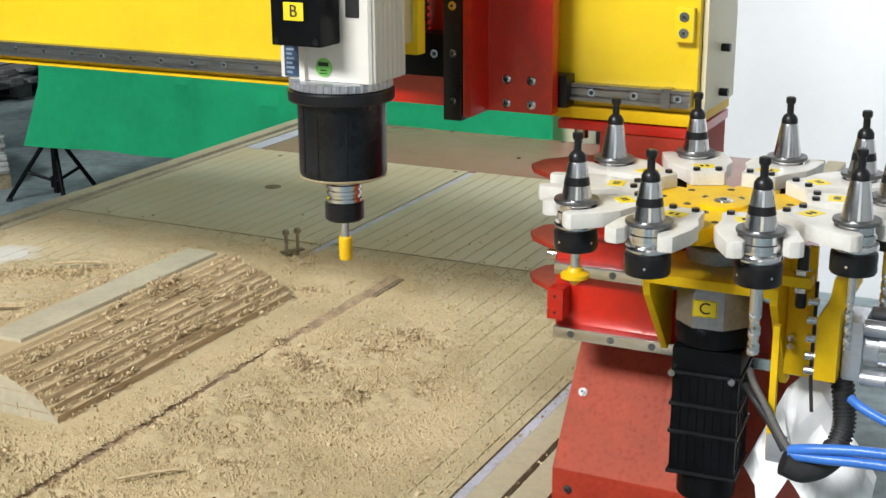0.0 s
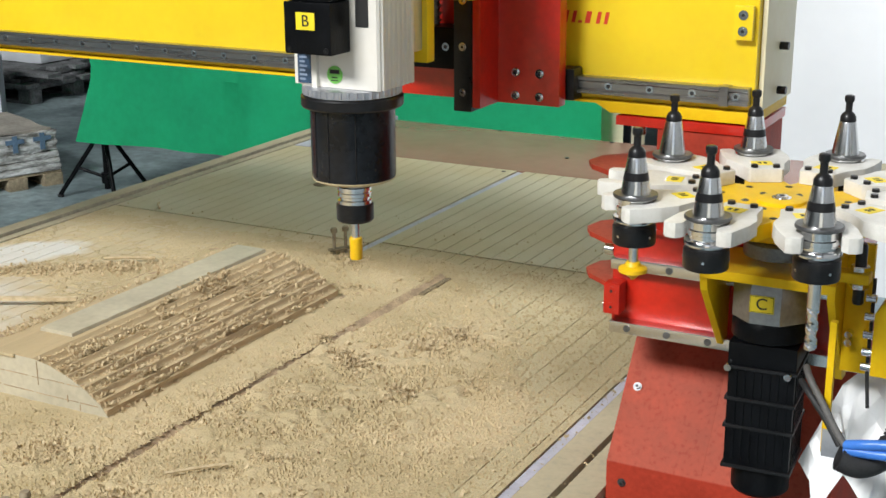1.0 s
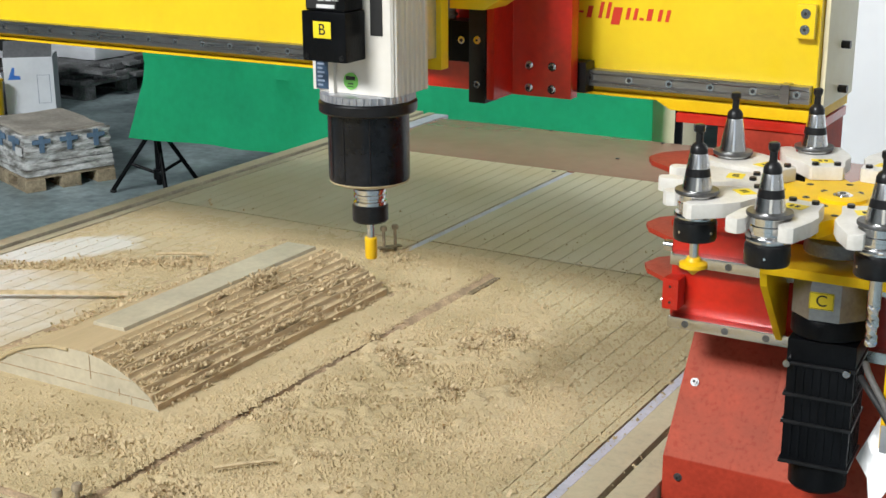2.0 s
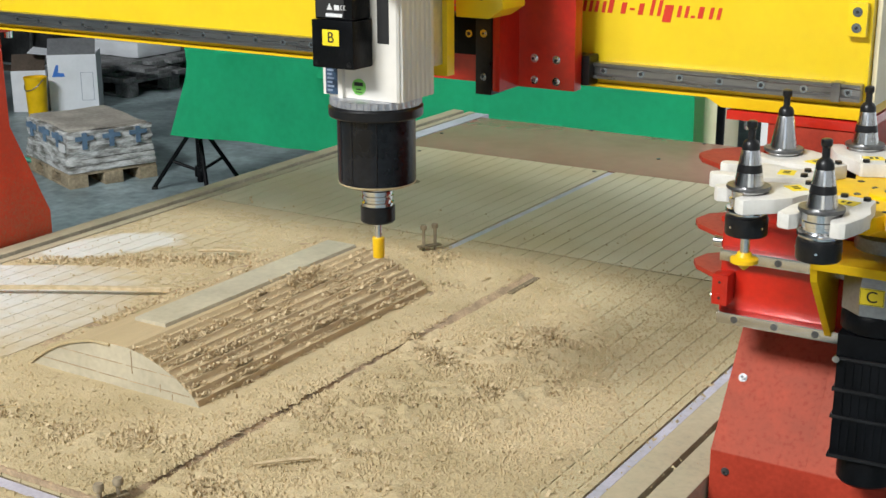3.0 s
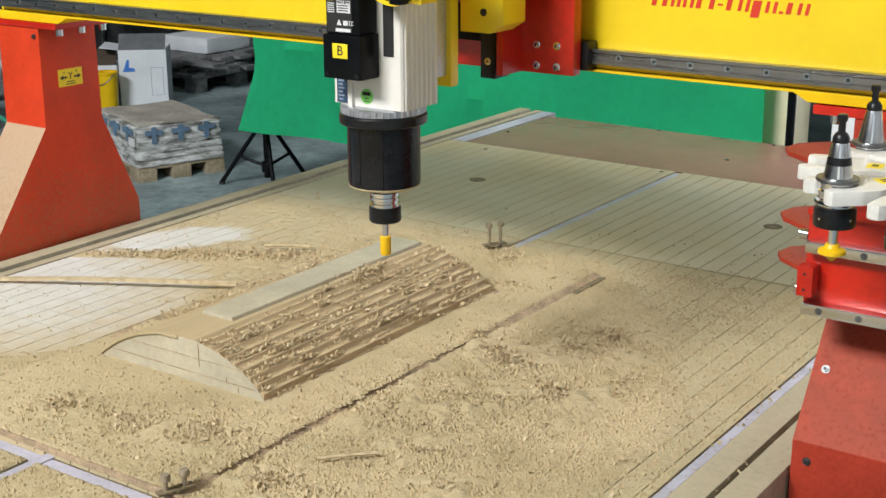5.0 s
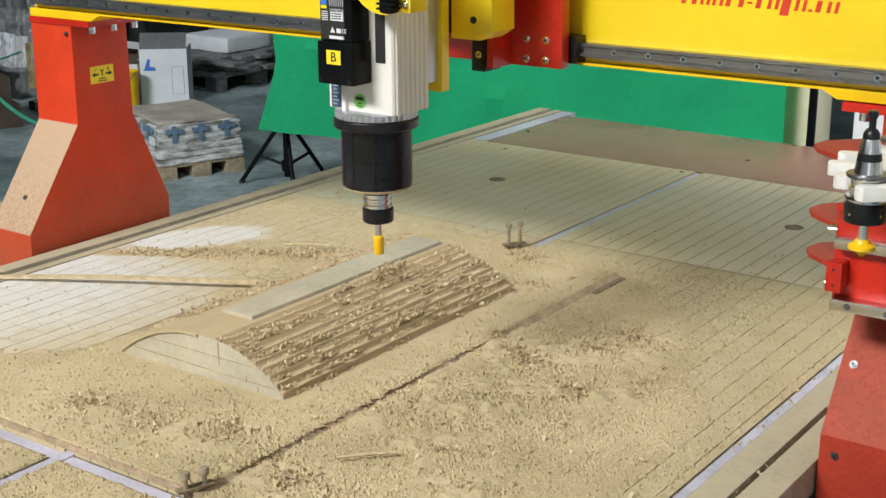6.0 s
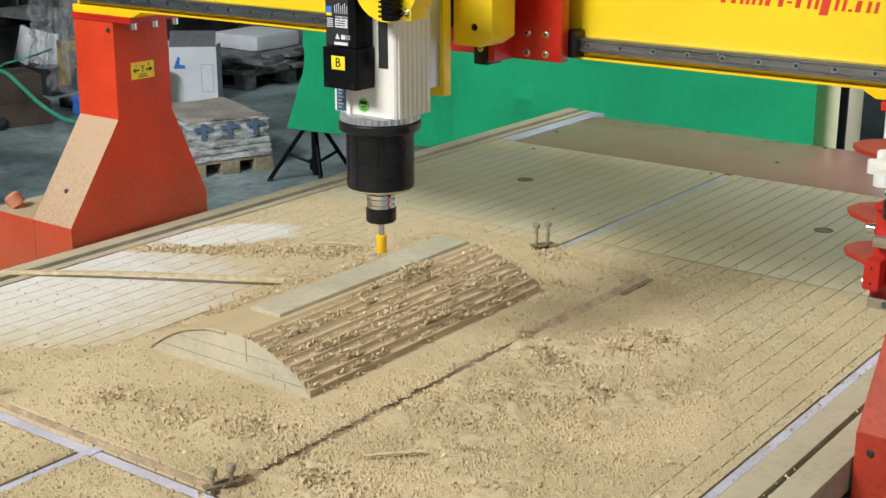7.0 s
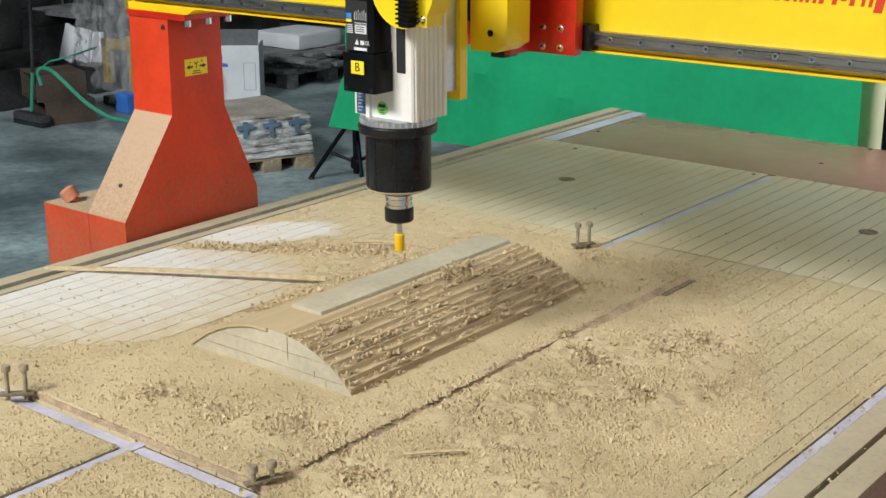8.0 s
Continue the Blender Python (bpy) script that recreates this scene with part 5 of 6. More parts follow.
def sack_stack():
    """Wrapped goods on a low pallet, a corner towards the machine."""
    cx, cy = -5.284, 4.88
    x0, x1, y0, y1 = cx - 0.30, cx + 0.30, cy - 0.24, cy + 0.24
    pallet("pallet", x0, x1, y0, y1, h=0.075, turn=-21)
    root = thing("wrapped_goods", (cx, cy, FLOOR + 0.076), "low bale of printed packs under shiny stretch wrap on a pallet", "wrapped goods")
    root.rotation_euler.z = radians(-21)
    for k in range(3):
        bm = bmesh.new()
        z = FLOOR + 0.077 + 0.033 * k
        wrinkled(bm, (x0 + 0.006 * k, x1 - 0.004 - 0.004 * k, y0 + 0.004 * k, y1, z, z + 0.0325), 5, 0.007, k + 1)
        part("layer", bm, M_WRAP, root)
    bm = bmesh.new()
    wrinkled(bm, (x0 + 0.02, x1 - 0.012, y0 + 0.012, y1 - 0.01, FLOOR + 0.177, FLOOR + 0.285), 7, 0.010, 7, 0.02)
    top = part("top_pack", bm, M_WRAP, root, "clear wrapped top pack with faded blue print")
    bm = bmesh.new()
    wrinkled(bm, (x0 + 0.03, x1 - 0.03, y0 + 0.03, y1 - 0.03, FLOOR + 0.2845, FLOOR + 0.297), 6, 0.006, 11, 0.015)
    part("top_sheet", bm, M_SACK, root, "dusty beige cover sheet")
    for k in range(3):
        ya = y0 + 0.05 + 0.145 * k
        bm = bmesh.new()
        box(bm, x1 - 0.006, x1 + 0.0005, ya, ya + 0.095, FLOOR + 0.240, FLOOR + 0.262)
        box(bm, x1 - 0.006, x1 + 0.001, ya + 0.035, ya + 0.06, FLOOR + 0.195, FLOOR + 0.280)
        part("print", bm, M_SACKBLUE, top)
        xa = x0 + 0.05 + 0.18 * k
        bm = bmesh.new()
        box(bm, xa, xa + 0.13, y0 - 0.0005, y0 + 0.006, FLOOR + 0.240, FLOOR + 0.268)
        box(bm, xa + 0.05, xa + 0.08, y0 - 0.001, y0 + 0.006, FLOOR + 0.20, FLOOR + 0.275)
        part("print", bm, M_SACKBLUE, top)
    bm = bmesh.new()
    box(bm, x1 - 0.10, x1 - 0.03, y0 - 0.003, y0 + 0.004, FLOOR + 0.185, FLOOR + 0.225)
    part("slip", bm, M_PAPER, top, "white delivery slip")


def open_carton(at, turn, w, d, h, mark):
    """A standing carton, its top flaps folded out."""
    words = "tall white carton with a raised shade-grey flap and a blue mark" if mark else "white carton with a brown flap hanging open"
    root = thing("white_carton", at, words, "carton", "cartons on the hall floor")
    m = Matrix.Translation(at) @ Matrix.Rotation(radians(turn), 4, "Z")

    def put(name, bm, material, label=""):
        bmesh.ops.transform(bm, matrix=m, verts=bm.verts)
        return part(name, bm, material, root, label)

    bm = bmesh.new()
    for q in ((-w / 2, w / 2, 0, 0.006, 0, h), (-w / 2, w / 2, d - 0.006, d, 0, h), (-w / 2, -w / 2 + 0.006, 0.006, d - 0.006, 0, h), (w / 2 - 0.006, w / 2, 0.006, d - 0.006, 0, h), (-w / 2 + 0.006, w / 2 - 0.006, 0.006, d - 0.006, 0, h * 0.9)):
        box(bm, *q)
    put("body", bm, M_WHITECARTON)
    bm = bmesh.new()
    prism(bm, [(0.0, h), (0.006, h), (0.075, h + 0.095), (0.069, h + 0.098)], "x", -w / 2 + 0.004, w / 2 - 0.004)
    put("flap", bm, M_FLAPSHADE if mark else M_CARTON, "raised flap, its shade put into the grey colour" if mark else "brown cardboard flap")
    bm = bmesh.new()
    prism(bm, [(-w / 2, h), (-w / 2 + 0.006, h), (-w / 2 - 0.12, h + 0.02), (-w / 2 - 0.12, h + 0.014)], "y", 0.004, d - 0.004)
    put("flap", bm, M_WHITECARTON if mark else M_CARTON)
    if mark:
        bm = bmesh.new()
        prism(bm, [(-0.13, h * 0.62), (-0.05, h * 0.62), (-0.055, h * 0.68), (-0.09, h * 0.69), (-0.085, h * 0.82), (-0.10, h * 0.83)], "y", -0.0015, 0.002)
        put("mark", bm, M_HOSE, "blue printed mark")
        bm = bmesh.new()
        for q in ((0.05, 0.13, 0.20, 0.205), (0.05, 0.13, 0.685, 0.69), (0.05, 0.053, 0.205, 0.685), (0.127, 0.13, 0.205, 0.685)):
            box(bm, q[0], q[1], -0.0012, 0.002, h * q[2], h * q[3])
        put("print_frame", bm, M_FADED)


def white_box():
    open_carton((-6.648, 6.047, FLOOR), 40, 0.31, 0.28, 0.375, True)
    open_carton((-6.90, 5.90, FLOOR), 40, 0.22, 0.24, 0.27, False)


def plank_pile():
    pallet("pallet", -7.60, -6.70, 6.58, 7.50, h=0.11, label="grey weathered pallet under stacked boards", material=M_GREYWOOD)
    rng = random.Random(9)
    root = thing("board_pile", (-7.1, 7.0, FLOOR + 0.111), "loose pile of grey weathered boards on a pallet", "boards")
    for k in range(24):
        bm = bmesh.new()
        L = rng.uniform(0.7, 1.15)
        cx, cy, z = rng.uniform(-7.25, -7.0), 6.64 + 0.135 * (k % 6), FLOOR + 0.112 + 0.028 * (k // 6)
        box(bm, -L / 2, L / 2, -0.06, 0.06, 0, 0.026, bev=0.004)
        bmesh.ops.rotate(bm, cent=(0, 0, 0), matrix=Matrix.Rotation(radians(rng.uniform(-5, 5)), 3, "Z") @ Matrix.Rotation(radians(rng.uniform(-0.6, 0.6)), 3, "Y"), verts=bm.verts)
        bmesh.ops.translate(bm, vec=(cx, cy, z), verts=bm.verts)
        part("board", bm, M_GREYWOOD, root)
    bm = bmesh.new()
    wrinkled(bm, (-7.32, -6.86, 6.86, 7.30, FLOOR + 0.226, FLOOR + 0.335), 4, 0.008, 5)
    solid("white_bale", bm, M_WHITECARTON, "white wrapped bale lying on the board pile", "bale", at=(-7.09, 7.08, FLOOR + 0.226))


def carton_stack():
    m = Matrix.Translation((-6.965, 4.729, FLOOR)) @ Matrix.Rotation(radians(-19), 4, "Z")
    root = thing("carton_stack", (-7.1, 4.9, FLOOR), "two brown cardboard boxes, the upper one open at its end", "cartons")
    for z, dx, dy, h in ((0.0, 0.0, 0.03, 0.145), (0.146, -0.02, -0.01, 0.165)):
        bm = bmesh.new()
        t = 0.008
        w, d = 0.33, 0.31
        for q in ((-w, 0, 0, d, 0, t), (-w, 0, 0, d, h - t, h), (-w, -w + t, 0, d, t, h - t), (-t, 0, 0, d, t, h - t), (-w + t, -t, d - t, d, t, h - t)):
            box(bm, q[0] + dx, q[1] + dx, q[2] + dy, q[3] + dy, z + q[4], z + q[5])
        bmesh.ops.transform(bm, matrix=m, verts=bm.verts)
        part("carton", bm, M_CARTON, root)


def broom():
    root = thing("broom", (-7.06, 4.72, FLOOR), "grey push broom standing beside brown cartons", "broom")
    boxpart("head", (-7.22, -6.92, 4.70, 4.76, FLOOR + 0.03, FLOOR + 0.075), M_DARKSTEEL, root, 0.006)
    boxpart("bristles", (-7.22, -6.92, 4.70, 4.76, FLOOR, FLOOR + 0.03), M_JUNK, root)
    cylpart("handle", (-7.06, 4.73, FLOOR + 0.09), (-6.97, 4.70, FLOOR + 0.34), 0.012, M_TEAL, root)
    cylpart("grip", (-6.97, 4.70, FLOOR + 0.34), (-6.90, 4.68, FLOOR + 0.78), 0.011, M_JUNK, root)


def garden_hose():
    bm = bmesh.new()
    tube(bm, curve_pts([(-5.45, 4.80, FLOOR + 0.013), (-5.70, 4.70, FLOOR + 0.09), (-5.943, 4.62, FLOOR + 0.169), (-6.171, 4.62, FLOOR + 0.18), (-6.369, 4.62, FLOOR + 0.241), (-6.543, 4.62, FLOOR + 0.331), (-6.659, 4.62, FLOOR + 0.388), (-6.757, 4.62, FLOOR + 0.395), (-6.800, 4.62, FLOOR + 0.36), (-6.790, 4.63, FLOOR + 0.29)]), 0.012, 10)
    tube(bm, curve_pts([(-6.757, 4.62, FLOOR + 0.395), (-6.68, 4.62, FLOOR + 0.44), (-6.605, 4.62, FLOOR + 0.459), (-6.50, 4.66, FLOOR + 0.49), (-6.60, 4.9, FLOOR + 0.50)]), 0.006, 8)
    solid("hose", bm, M_TEAL, "thick green hose hanging over cartons", "hose", at=(-6.5, 4.8, FLOOR))


def machinery():
    """Machines and packing in the dim part of the hall."""
    rng = random.Random(21)
    for (x, y, w, d, h), lab in (
        ((-7.85, 5.05, 0.55, 0.45, 0.75), "dark machine with a round motor and loose cables"),
        ((-9.3, 6.2, 1.0, 0.8, 0.9), "dark machine standing in the dim hall"),
        ((-8.6, 7.6, 0.9, 0.7, 1.0), "dark machine with pipes in the dim hall"),
        ((-10.6, 8.4, 1.6, 1.0, 1.8), "tall dark cabinet in the dim hall"),
        ((-8.8, 9.6, 1.6, 0.8, 1.1), "dark crate against the far hall wall"),
    ):
        root = thing("machine", (x, y, FLOOR), lab, "machine", "machines in the hall")
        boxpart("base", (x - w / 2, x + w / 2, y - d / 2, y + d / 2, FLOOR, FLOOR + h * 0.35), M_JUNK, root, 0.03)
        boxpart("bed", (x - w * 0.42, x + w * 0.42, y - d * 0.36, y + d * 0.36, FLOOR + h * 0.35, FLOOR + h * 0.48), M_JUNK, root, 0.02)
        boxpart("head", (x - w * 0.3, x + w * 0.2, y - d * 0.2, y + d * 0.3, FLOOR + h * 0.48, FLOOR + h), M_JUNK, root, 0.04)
        zc = FLOOR + h * 0.72
        motor = cylpart("motor", (x + w * 0.02, y - d * 0.55, zc), (x + w * 0.02, y - d * 0.2, zc), 0.16 * w + 0.02, M_JUNK, root, seg=28)
        cylpart("shaft", (x + w * 0.02, y - d * 0.62, zc), (x + w * 0.02, y - d * 0.55, zc), 0.05 * w, M_DARKSTEEL, motor)
        for k in range(5):
            yy = y - d * (0.52 - 0.06 * k)
            cylpart("fin", (x + w * 0.02, yy, zc), (x + w * 0.02, yy + 0.012, zc), 0.18 * w + 0.025, M_JUNK, motor, seg=28)
        for k in range(5):
            a, b = rng.uniform(-0.45, 0.45), rng.uniform(-0.45, 0.45)
            bm = bmesh.new()
            tube(bm, curve_pts([(x + a * w, y - d / 2 - 0.02, FLOOR + 0.1 * h), (x + a * w + 0.08, y - d / 2 - 0.07, FLOOR + 0.35 * h), (x + b * w, y - d / 2 - 0.05, FLOOR + 0.6 * h), (x + b * w, y - d * 0.2, FLOOR + 0.98 * h)]), rng.uniform(0.008, 0.02), 8)
            part("cable", bm, rng.choice((M_JUNK, M_CABLE, M_DARKSTEEL)), root)
    root = thing("green_machine", (-11.6, 8.4, FLOOR), "green painted machine far off in the hall", "machine", "machines in the hall")
    boxpart("cabinet", (-12.4, -10.9, 8.0, 8.9, FLOOR + 0.1, FLOOR + 1.4), M_GREENPAINT, root, 0.04)
    boxpart("plinth", (-12.35, -10.95, 8.05, 8.85, FLOOR, FLOOR + 0.1), M_JUNK, root)
    root = thing("steel_table", (-8.78, 6.35, FLOOR), "grey steel table among the machines", "table")
    boxpart("tabletop", (-9.1, -8.45, 6.15, 6.6, FLOOR + 0.40, FLOOR + 0.44), M_GREYWOOD, root, 0.006)
    for px, py in ((-9.06, 6.2), (-8.49, 6.2), (-9.06, 6.55), (-8.49, 6.55)):
        boxpart("leg", (px - 0.02, px + 0.02, py - 0.02, py + 0.02, FLOOR, FLOOR + 0.40), M_JUNK, root)
    # hoist wrapped in clear film
    hx, hy = -7.08, 5.55
    root = thing("yellow_hoist", (hx, hy, FLOOR), "yellow hoist wrapped in crumpled clear plastic film", "hoist")
    boxpart("foot", (hx - 0.20, hx + 0.14, hy - 0.12, hy + 0.12, FLOOR, FLOOR + 0.06), M_JUNK, root, 0.01)
    boxpart("column", (hx - 0.03, hx + 0.035, hy - 0.03, hy + 0.03, FLOOR + 0.06, FLOOR + 0.95), M_YELLOWD, root, 0.008)
    boxpart("column", (hx - 0.30, hx - 0.245, hy - 0.03, hy + 0.03, FLOOR + 0.12, FLOOR + 0.42), M_YELLOWD, root, 0.008)
    boxpart("arm", (hx - 0.30, hx - 0.031, hy - 0.03, hy + 0.03, FLOOR + 0.36, FLOOR + 0.42), M_YELLOWD, root, 0.008)
    cylpart("motor", (hx - 0.12, hy, FLOOR + 0.52), (hx + 0.14, hy, FLOOR + 0.52), 0.07, M_CABLE, root)
    for k, (fx, fw, z0, z1) in enumerate(((-0.20, 0.20, 0.10, 0.95), (-0.02, 0.22, 0.02, 0.90), (0.12, 0.14, 0.05, 0.95), (-0.30, 0.16, 0.25, 0.80))):
        bm = bmesh.new()
        g = []
        for i in range(15):
            col = []
            for j in range(25):
                u, v = i / 14 - 0.5, j / 24
                q = Vector((u * 5 + k * 7, v * 5, k))
                col.append(bm.verts.new((hx + fx + u * fw * (1.3 - 0.6 * v) + 0.04 * noise.noise(q), hy - 0.13 - 0.02 * k + 0.07 * noise.noise(q * 1.7) + 0.1 * abs(u), FLOOR + z0 + (z1 - z0) * v)))
            g.append(col)
        for i in range(14):
            for j in range(24):
                bm.faces.new((g[i][j], g[i + 1][j], g[i + 1][j + 1], g[i][j + 1]))
        bmesh.ops.solidify(bm, geom=bm.faces[:], thickness=0.002)
        part("film", bm, M_HAZE, root, "crumpled clear film")
    # packing panels on a dark crate
    root = thing("packing_panels", (-7.85, 5.72, FLOOR), "white foam packing panels leaning on a dark crate", "packing")
    boxpart("crate", (-8.08, -7.62, 5.62, 5.95, FLOOR, FLOOR + 0.19), M_JUNK, root, 0.015)
    for k in range(3):
        bm = bmesh.new()
        box(bm, -0.07, 0.07, -0.012, 0.012, 0, 0.25 - 0.02 * k, bev=0.006)
        box(bm, -0.055, 0.055, -0.017, -0.011, 0.03, 0.20 - 0.02 * k, bev=0.003)
        bmesh.ops.rotate(bm, cent=(0, 0, 0), matrix=Matrix.Rotation(radians(14 - 9 * k), 3, "Y") @ Matrix.Rotation(radians(-8), 3, "X"), verts=bm.verts)
        bmesh.ops.translate(bm, vec=(-7.97 + 0.125 * k, 5.66 + 0.035 * k, FLOOR + 0.20), verts=bm.verts)
        part("panel", bm, M_WHITECARTON, root)
    root = thing("paint_bucket", (-6.72, 5.80, FLOOR), "yellow plastic bucket with a wire handle", "bucket")
    bx, by = -6.72, 5.80
    bm = bmesh.new()
    lathe(bm, [(0.055, FLOOR), (0.060, FLOOR + 0.005), (0.070, FLOOR + 0.245), (0.074, FLOOR + 0.247), (0.074, FLOOR + 0.26), (0.066, FLOOR + 0.26), (0.060, FLOOR + 0.21)], bx, by, 28)
    bucket = part("body", bm, M_YELLOWD, root)
    bm = bmesh.new()
    tube(bm, curve_pts([(bx - 0.074, by, FLOOR + 0.25), (bx - 0.05, by - 0.05, FLOOR + 0.20), (bx, by - 0.076, FLOOR + 0.18), (bx + 0.05, by - 0.05, FLOOR + 0.20), (bx + 0.074, by, FLOOR + 0.25)]), 0.003, 6)
    part("handle", bm, M_DARKSTEEL, root)
    bm = bmesh.new()
    wrinkled(bm, (-6.98, -6.86, 5.30, 5.40, FLOOR, FLOOR + 0.13), 3, 0.012, 3)
    solid("blue_bag", bm, M_HOSE, "small crumpled blue plastic bag on the floor", "bag", at=(-6.92, 5.35, FLOOR))


sack_stack()
white_box()
plank_pile()
carton_stack()
broom()
garden_hose()
machinery()


# ---- sawdust and shavings ----
def lath():
    bm = bmesh.new()
    a, b = Vector((-2.33, 1.545, 0.004)), Vector((-1.80, 1.835, 0.014))
    d = (b - a).normalized()
    s = Vector((-d.y, d.x, 0)) * 0.0060
    up = Vector((0, 0, 0.0030))
    n = 14
    ring = []
    for i in range(n + 1):
        p = a.lerp(b, i / n) + Vector((0, 0, 0.006 * math.sin(i / n * 3.1)))
        ring.append([bm.verts.new(p + q) for q in (-s - up, s - up, s + up, -s + up)])
    for r0, r1 in zip(ring, ring[1:]):
        for k in range(4):
            bm.faces.new((r0[k], r0[(k + 1) % 4], r1[(k + 1) % 4], r1[k]))
    bm.faces.new(ring[0][::-1])
    bm.faces.new(ring[-1])
    solid("lath", bm, M_CHIP, "thin wooden lath lying across the dusty bed", "lath", at=(-2.05, 1.69, 0.004))
    bm = bmesh.new()
    tube(bm, [(-1.158, 1.318, 0.012), (-1.128, 1.352, 0.012), (-1.097, 1.385, 0.011)], 0.0025, 6)
    solid("splinter", bm, M_CHIP, "wood splinter lying in the sawdust", "splinter", at=(-1.13, 1.35, 0.010))
    bm = bmesh.new()
    tube(bm, [(-1.945, 2.075, 0.010), (-1.900, 2.10, 0.012), (-1.852, 2.13, 0.009)], 0.0035, 6)
    solid("splinter", bm, M_CHIP, "wood splinter lying in the sawdust", "splinter", at=(-1.9, 2.1, 0.008))
    bm = bmesh.new()
    tube(bm, [(-2.165, 2.52, 0.004), (-2.153, 2.500, 0.006), (-2.128, 2.478, 0.004)], 0.003, 6)
    solid("splinter", bm, M_CHIP, "wood splinter lying in the sawdust", "splinter", at=(-2.15, 2.5, 0.004))


lath()


def bump(x, y, cx, cy, rx, ry):
    return np.exp(-(((x - cx) / rx) ** 2 + ((y - cy) / ry) ** 2))


def fractal(x, y, size, seed, octaves=4):
    """Smooth value noise on arrays."""
    out, amp, tot = 0.0, 1.0, 0.0
    for o in range(octaves):
        rs = np.random.RandomState(seed + o)
        tab = rs.rand(256, 256)
        u, v = x / size + 57.3, y / size + 31.7
        i, j = np.floor(u).astype(int), np.floor(v).astype(int)
        fu, fv = u - i, v - j
        fu, fv = fu * fu * (3 - 2 * fu), fv * fv * (3 - 2 * fv)
        g = lambda a, b: tab[a % 256, b % 256]
        out = out + amp * ((g(i, j) * (1 - fu) + g(i + 1, j) * fu) * (1 - fv) + (g(i, j + 1) * (1 - fu) + g(i + 1, j + 1) * fu) * fv)
        tot += amp
        amp *= 0.55
        size /= 2.1
    return out / tot


# clumps of shavings on the bed: x, y, spread, amount
CLUMPS = [(-1.06, 2.01, 0.07, 260), (-1.08, 1.93, 0.06, 150), (-1.01, 1.73, 0.05, 170), (-1.15, 1.81, 0.06, 260), (-1.20, 1.83, 0.04, 120), (-1.20, 1.53, 0.05, 110), (-1.60, 1.23, 0.05, 110), (-1.35, 1.29, 0.06, 150), (-1.17, 1.23, 0.05, 150), (-0.96, 1.36, 0.03, 50), (-1.10, 2.42, 0.022, 50), (-1.25, 1.87, 0.022, 60), (-1.07, 1.20, 0.04, 60), (-1.06, 1.43, 0.04, 40), (-1.46, 2.30, 0.06, 110), (-1.36, 2.13, 0.04, 60), (-0.93, 1.82, 0.05, 50), (-1.12, 1.62, 0.10, 90), (-1.48, 1.25, 0.05, 90)]


def cover(x, y):
    """How thick the sawdust lies, in metres; below zero the board is bare."""
    n1, n2 = fractal(x, y, 0.35, 11), fractal(x, y, 0.05, 31)
    t = 0.0005 + 0 * x
    t = t + 0.0042 * bump(x, y, -1.10, 1.55, 0.30, 0.55) + 0.0028 * bump(x, y, -1.2, 0.95, 0.5, 0.35)
    t = t + 0.0030 * bump(x, y, -1.45, 2.32, 0.35, 0.12)
    t = t + 0.0020 * bump(x, y, -1.85, 1.30, 0.25, 0.15) + 0.0015 * bump(x, y, -1.95, 0.85, 0.4, 0.3)
    # swept patches of the pale board, a ridge of dust between them
    for cx, cy, ra, rb, turn, _, outer in SWEPT:
        c, q = math.cos(radians(turn)), math.sin(radians(turn))
        d = np.hypot(((x - cx) * c + (y - cy) * q) / ra, ((y - cy) * c - (x - cx) * q) / rb)
        t = t - 0.006 * np.clip((outer - d) / 0.3, 0, 1)
    off = (y - 1.83) - 0.60 * (x + 2.25)
    t = t + 0.0085 * np.exp(-(off / 0.035) ** 2) * (x < -1.79)
    # the open grooves beside the magazine
    lane = x - (-0.79 - 0.72 * np.clip(y - 1.76, 0, 1)) + 0.22 * (n1 - 0.5)
    t = t - 0.005 * np.clip(lane / 0.08, 0, 1) * (y > 1.12)
    t = t - 0.0060 * np.clip((y - 2.40) / 0.10, 0, 1)
    return t + 0.0026 * (n1 - 0.5) + 0.0022 * (n2 - 0.5)


def coarse(x, y):
    """0 where the dust lies smooth, 1 where it is lumpy."""
    z = 0.42 * bump(x, y, -1.04, 1.45, 0.26, 0.50) + 0.30 * (y < 1.10) + 0.12 * bump(x, y, -1.9, 1.25, 0.4, 0.10)
    for cx, cy, r, k in CLUMPS:
        z = z + 0.75 * bump(x, y, cx, cy, 1.5 * r, 1.2 * r)
    return np.clip(z * (0.7 + 0.6 * fractal(x, y, 0.12, 17, 2)), 0.10, 1)


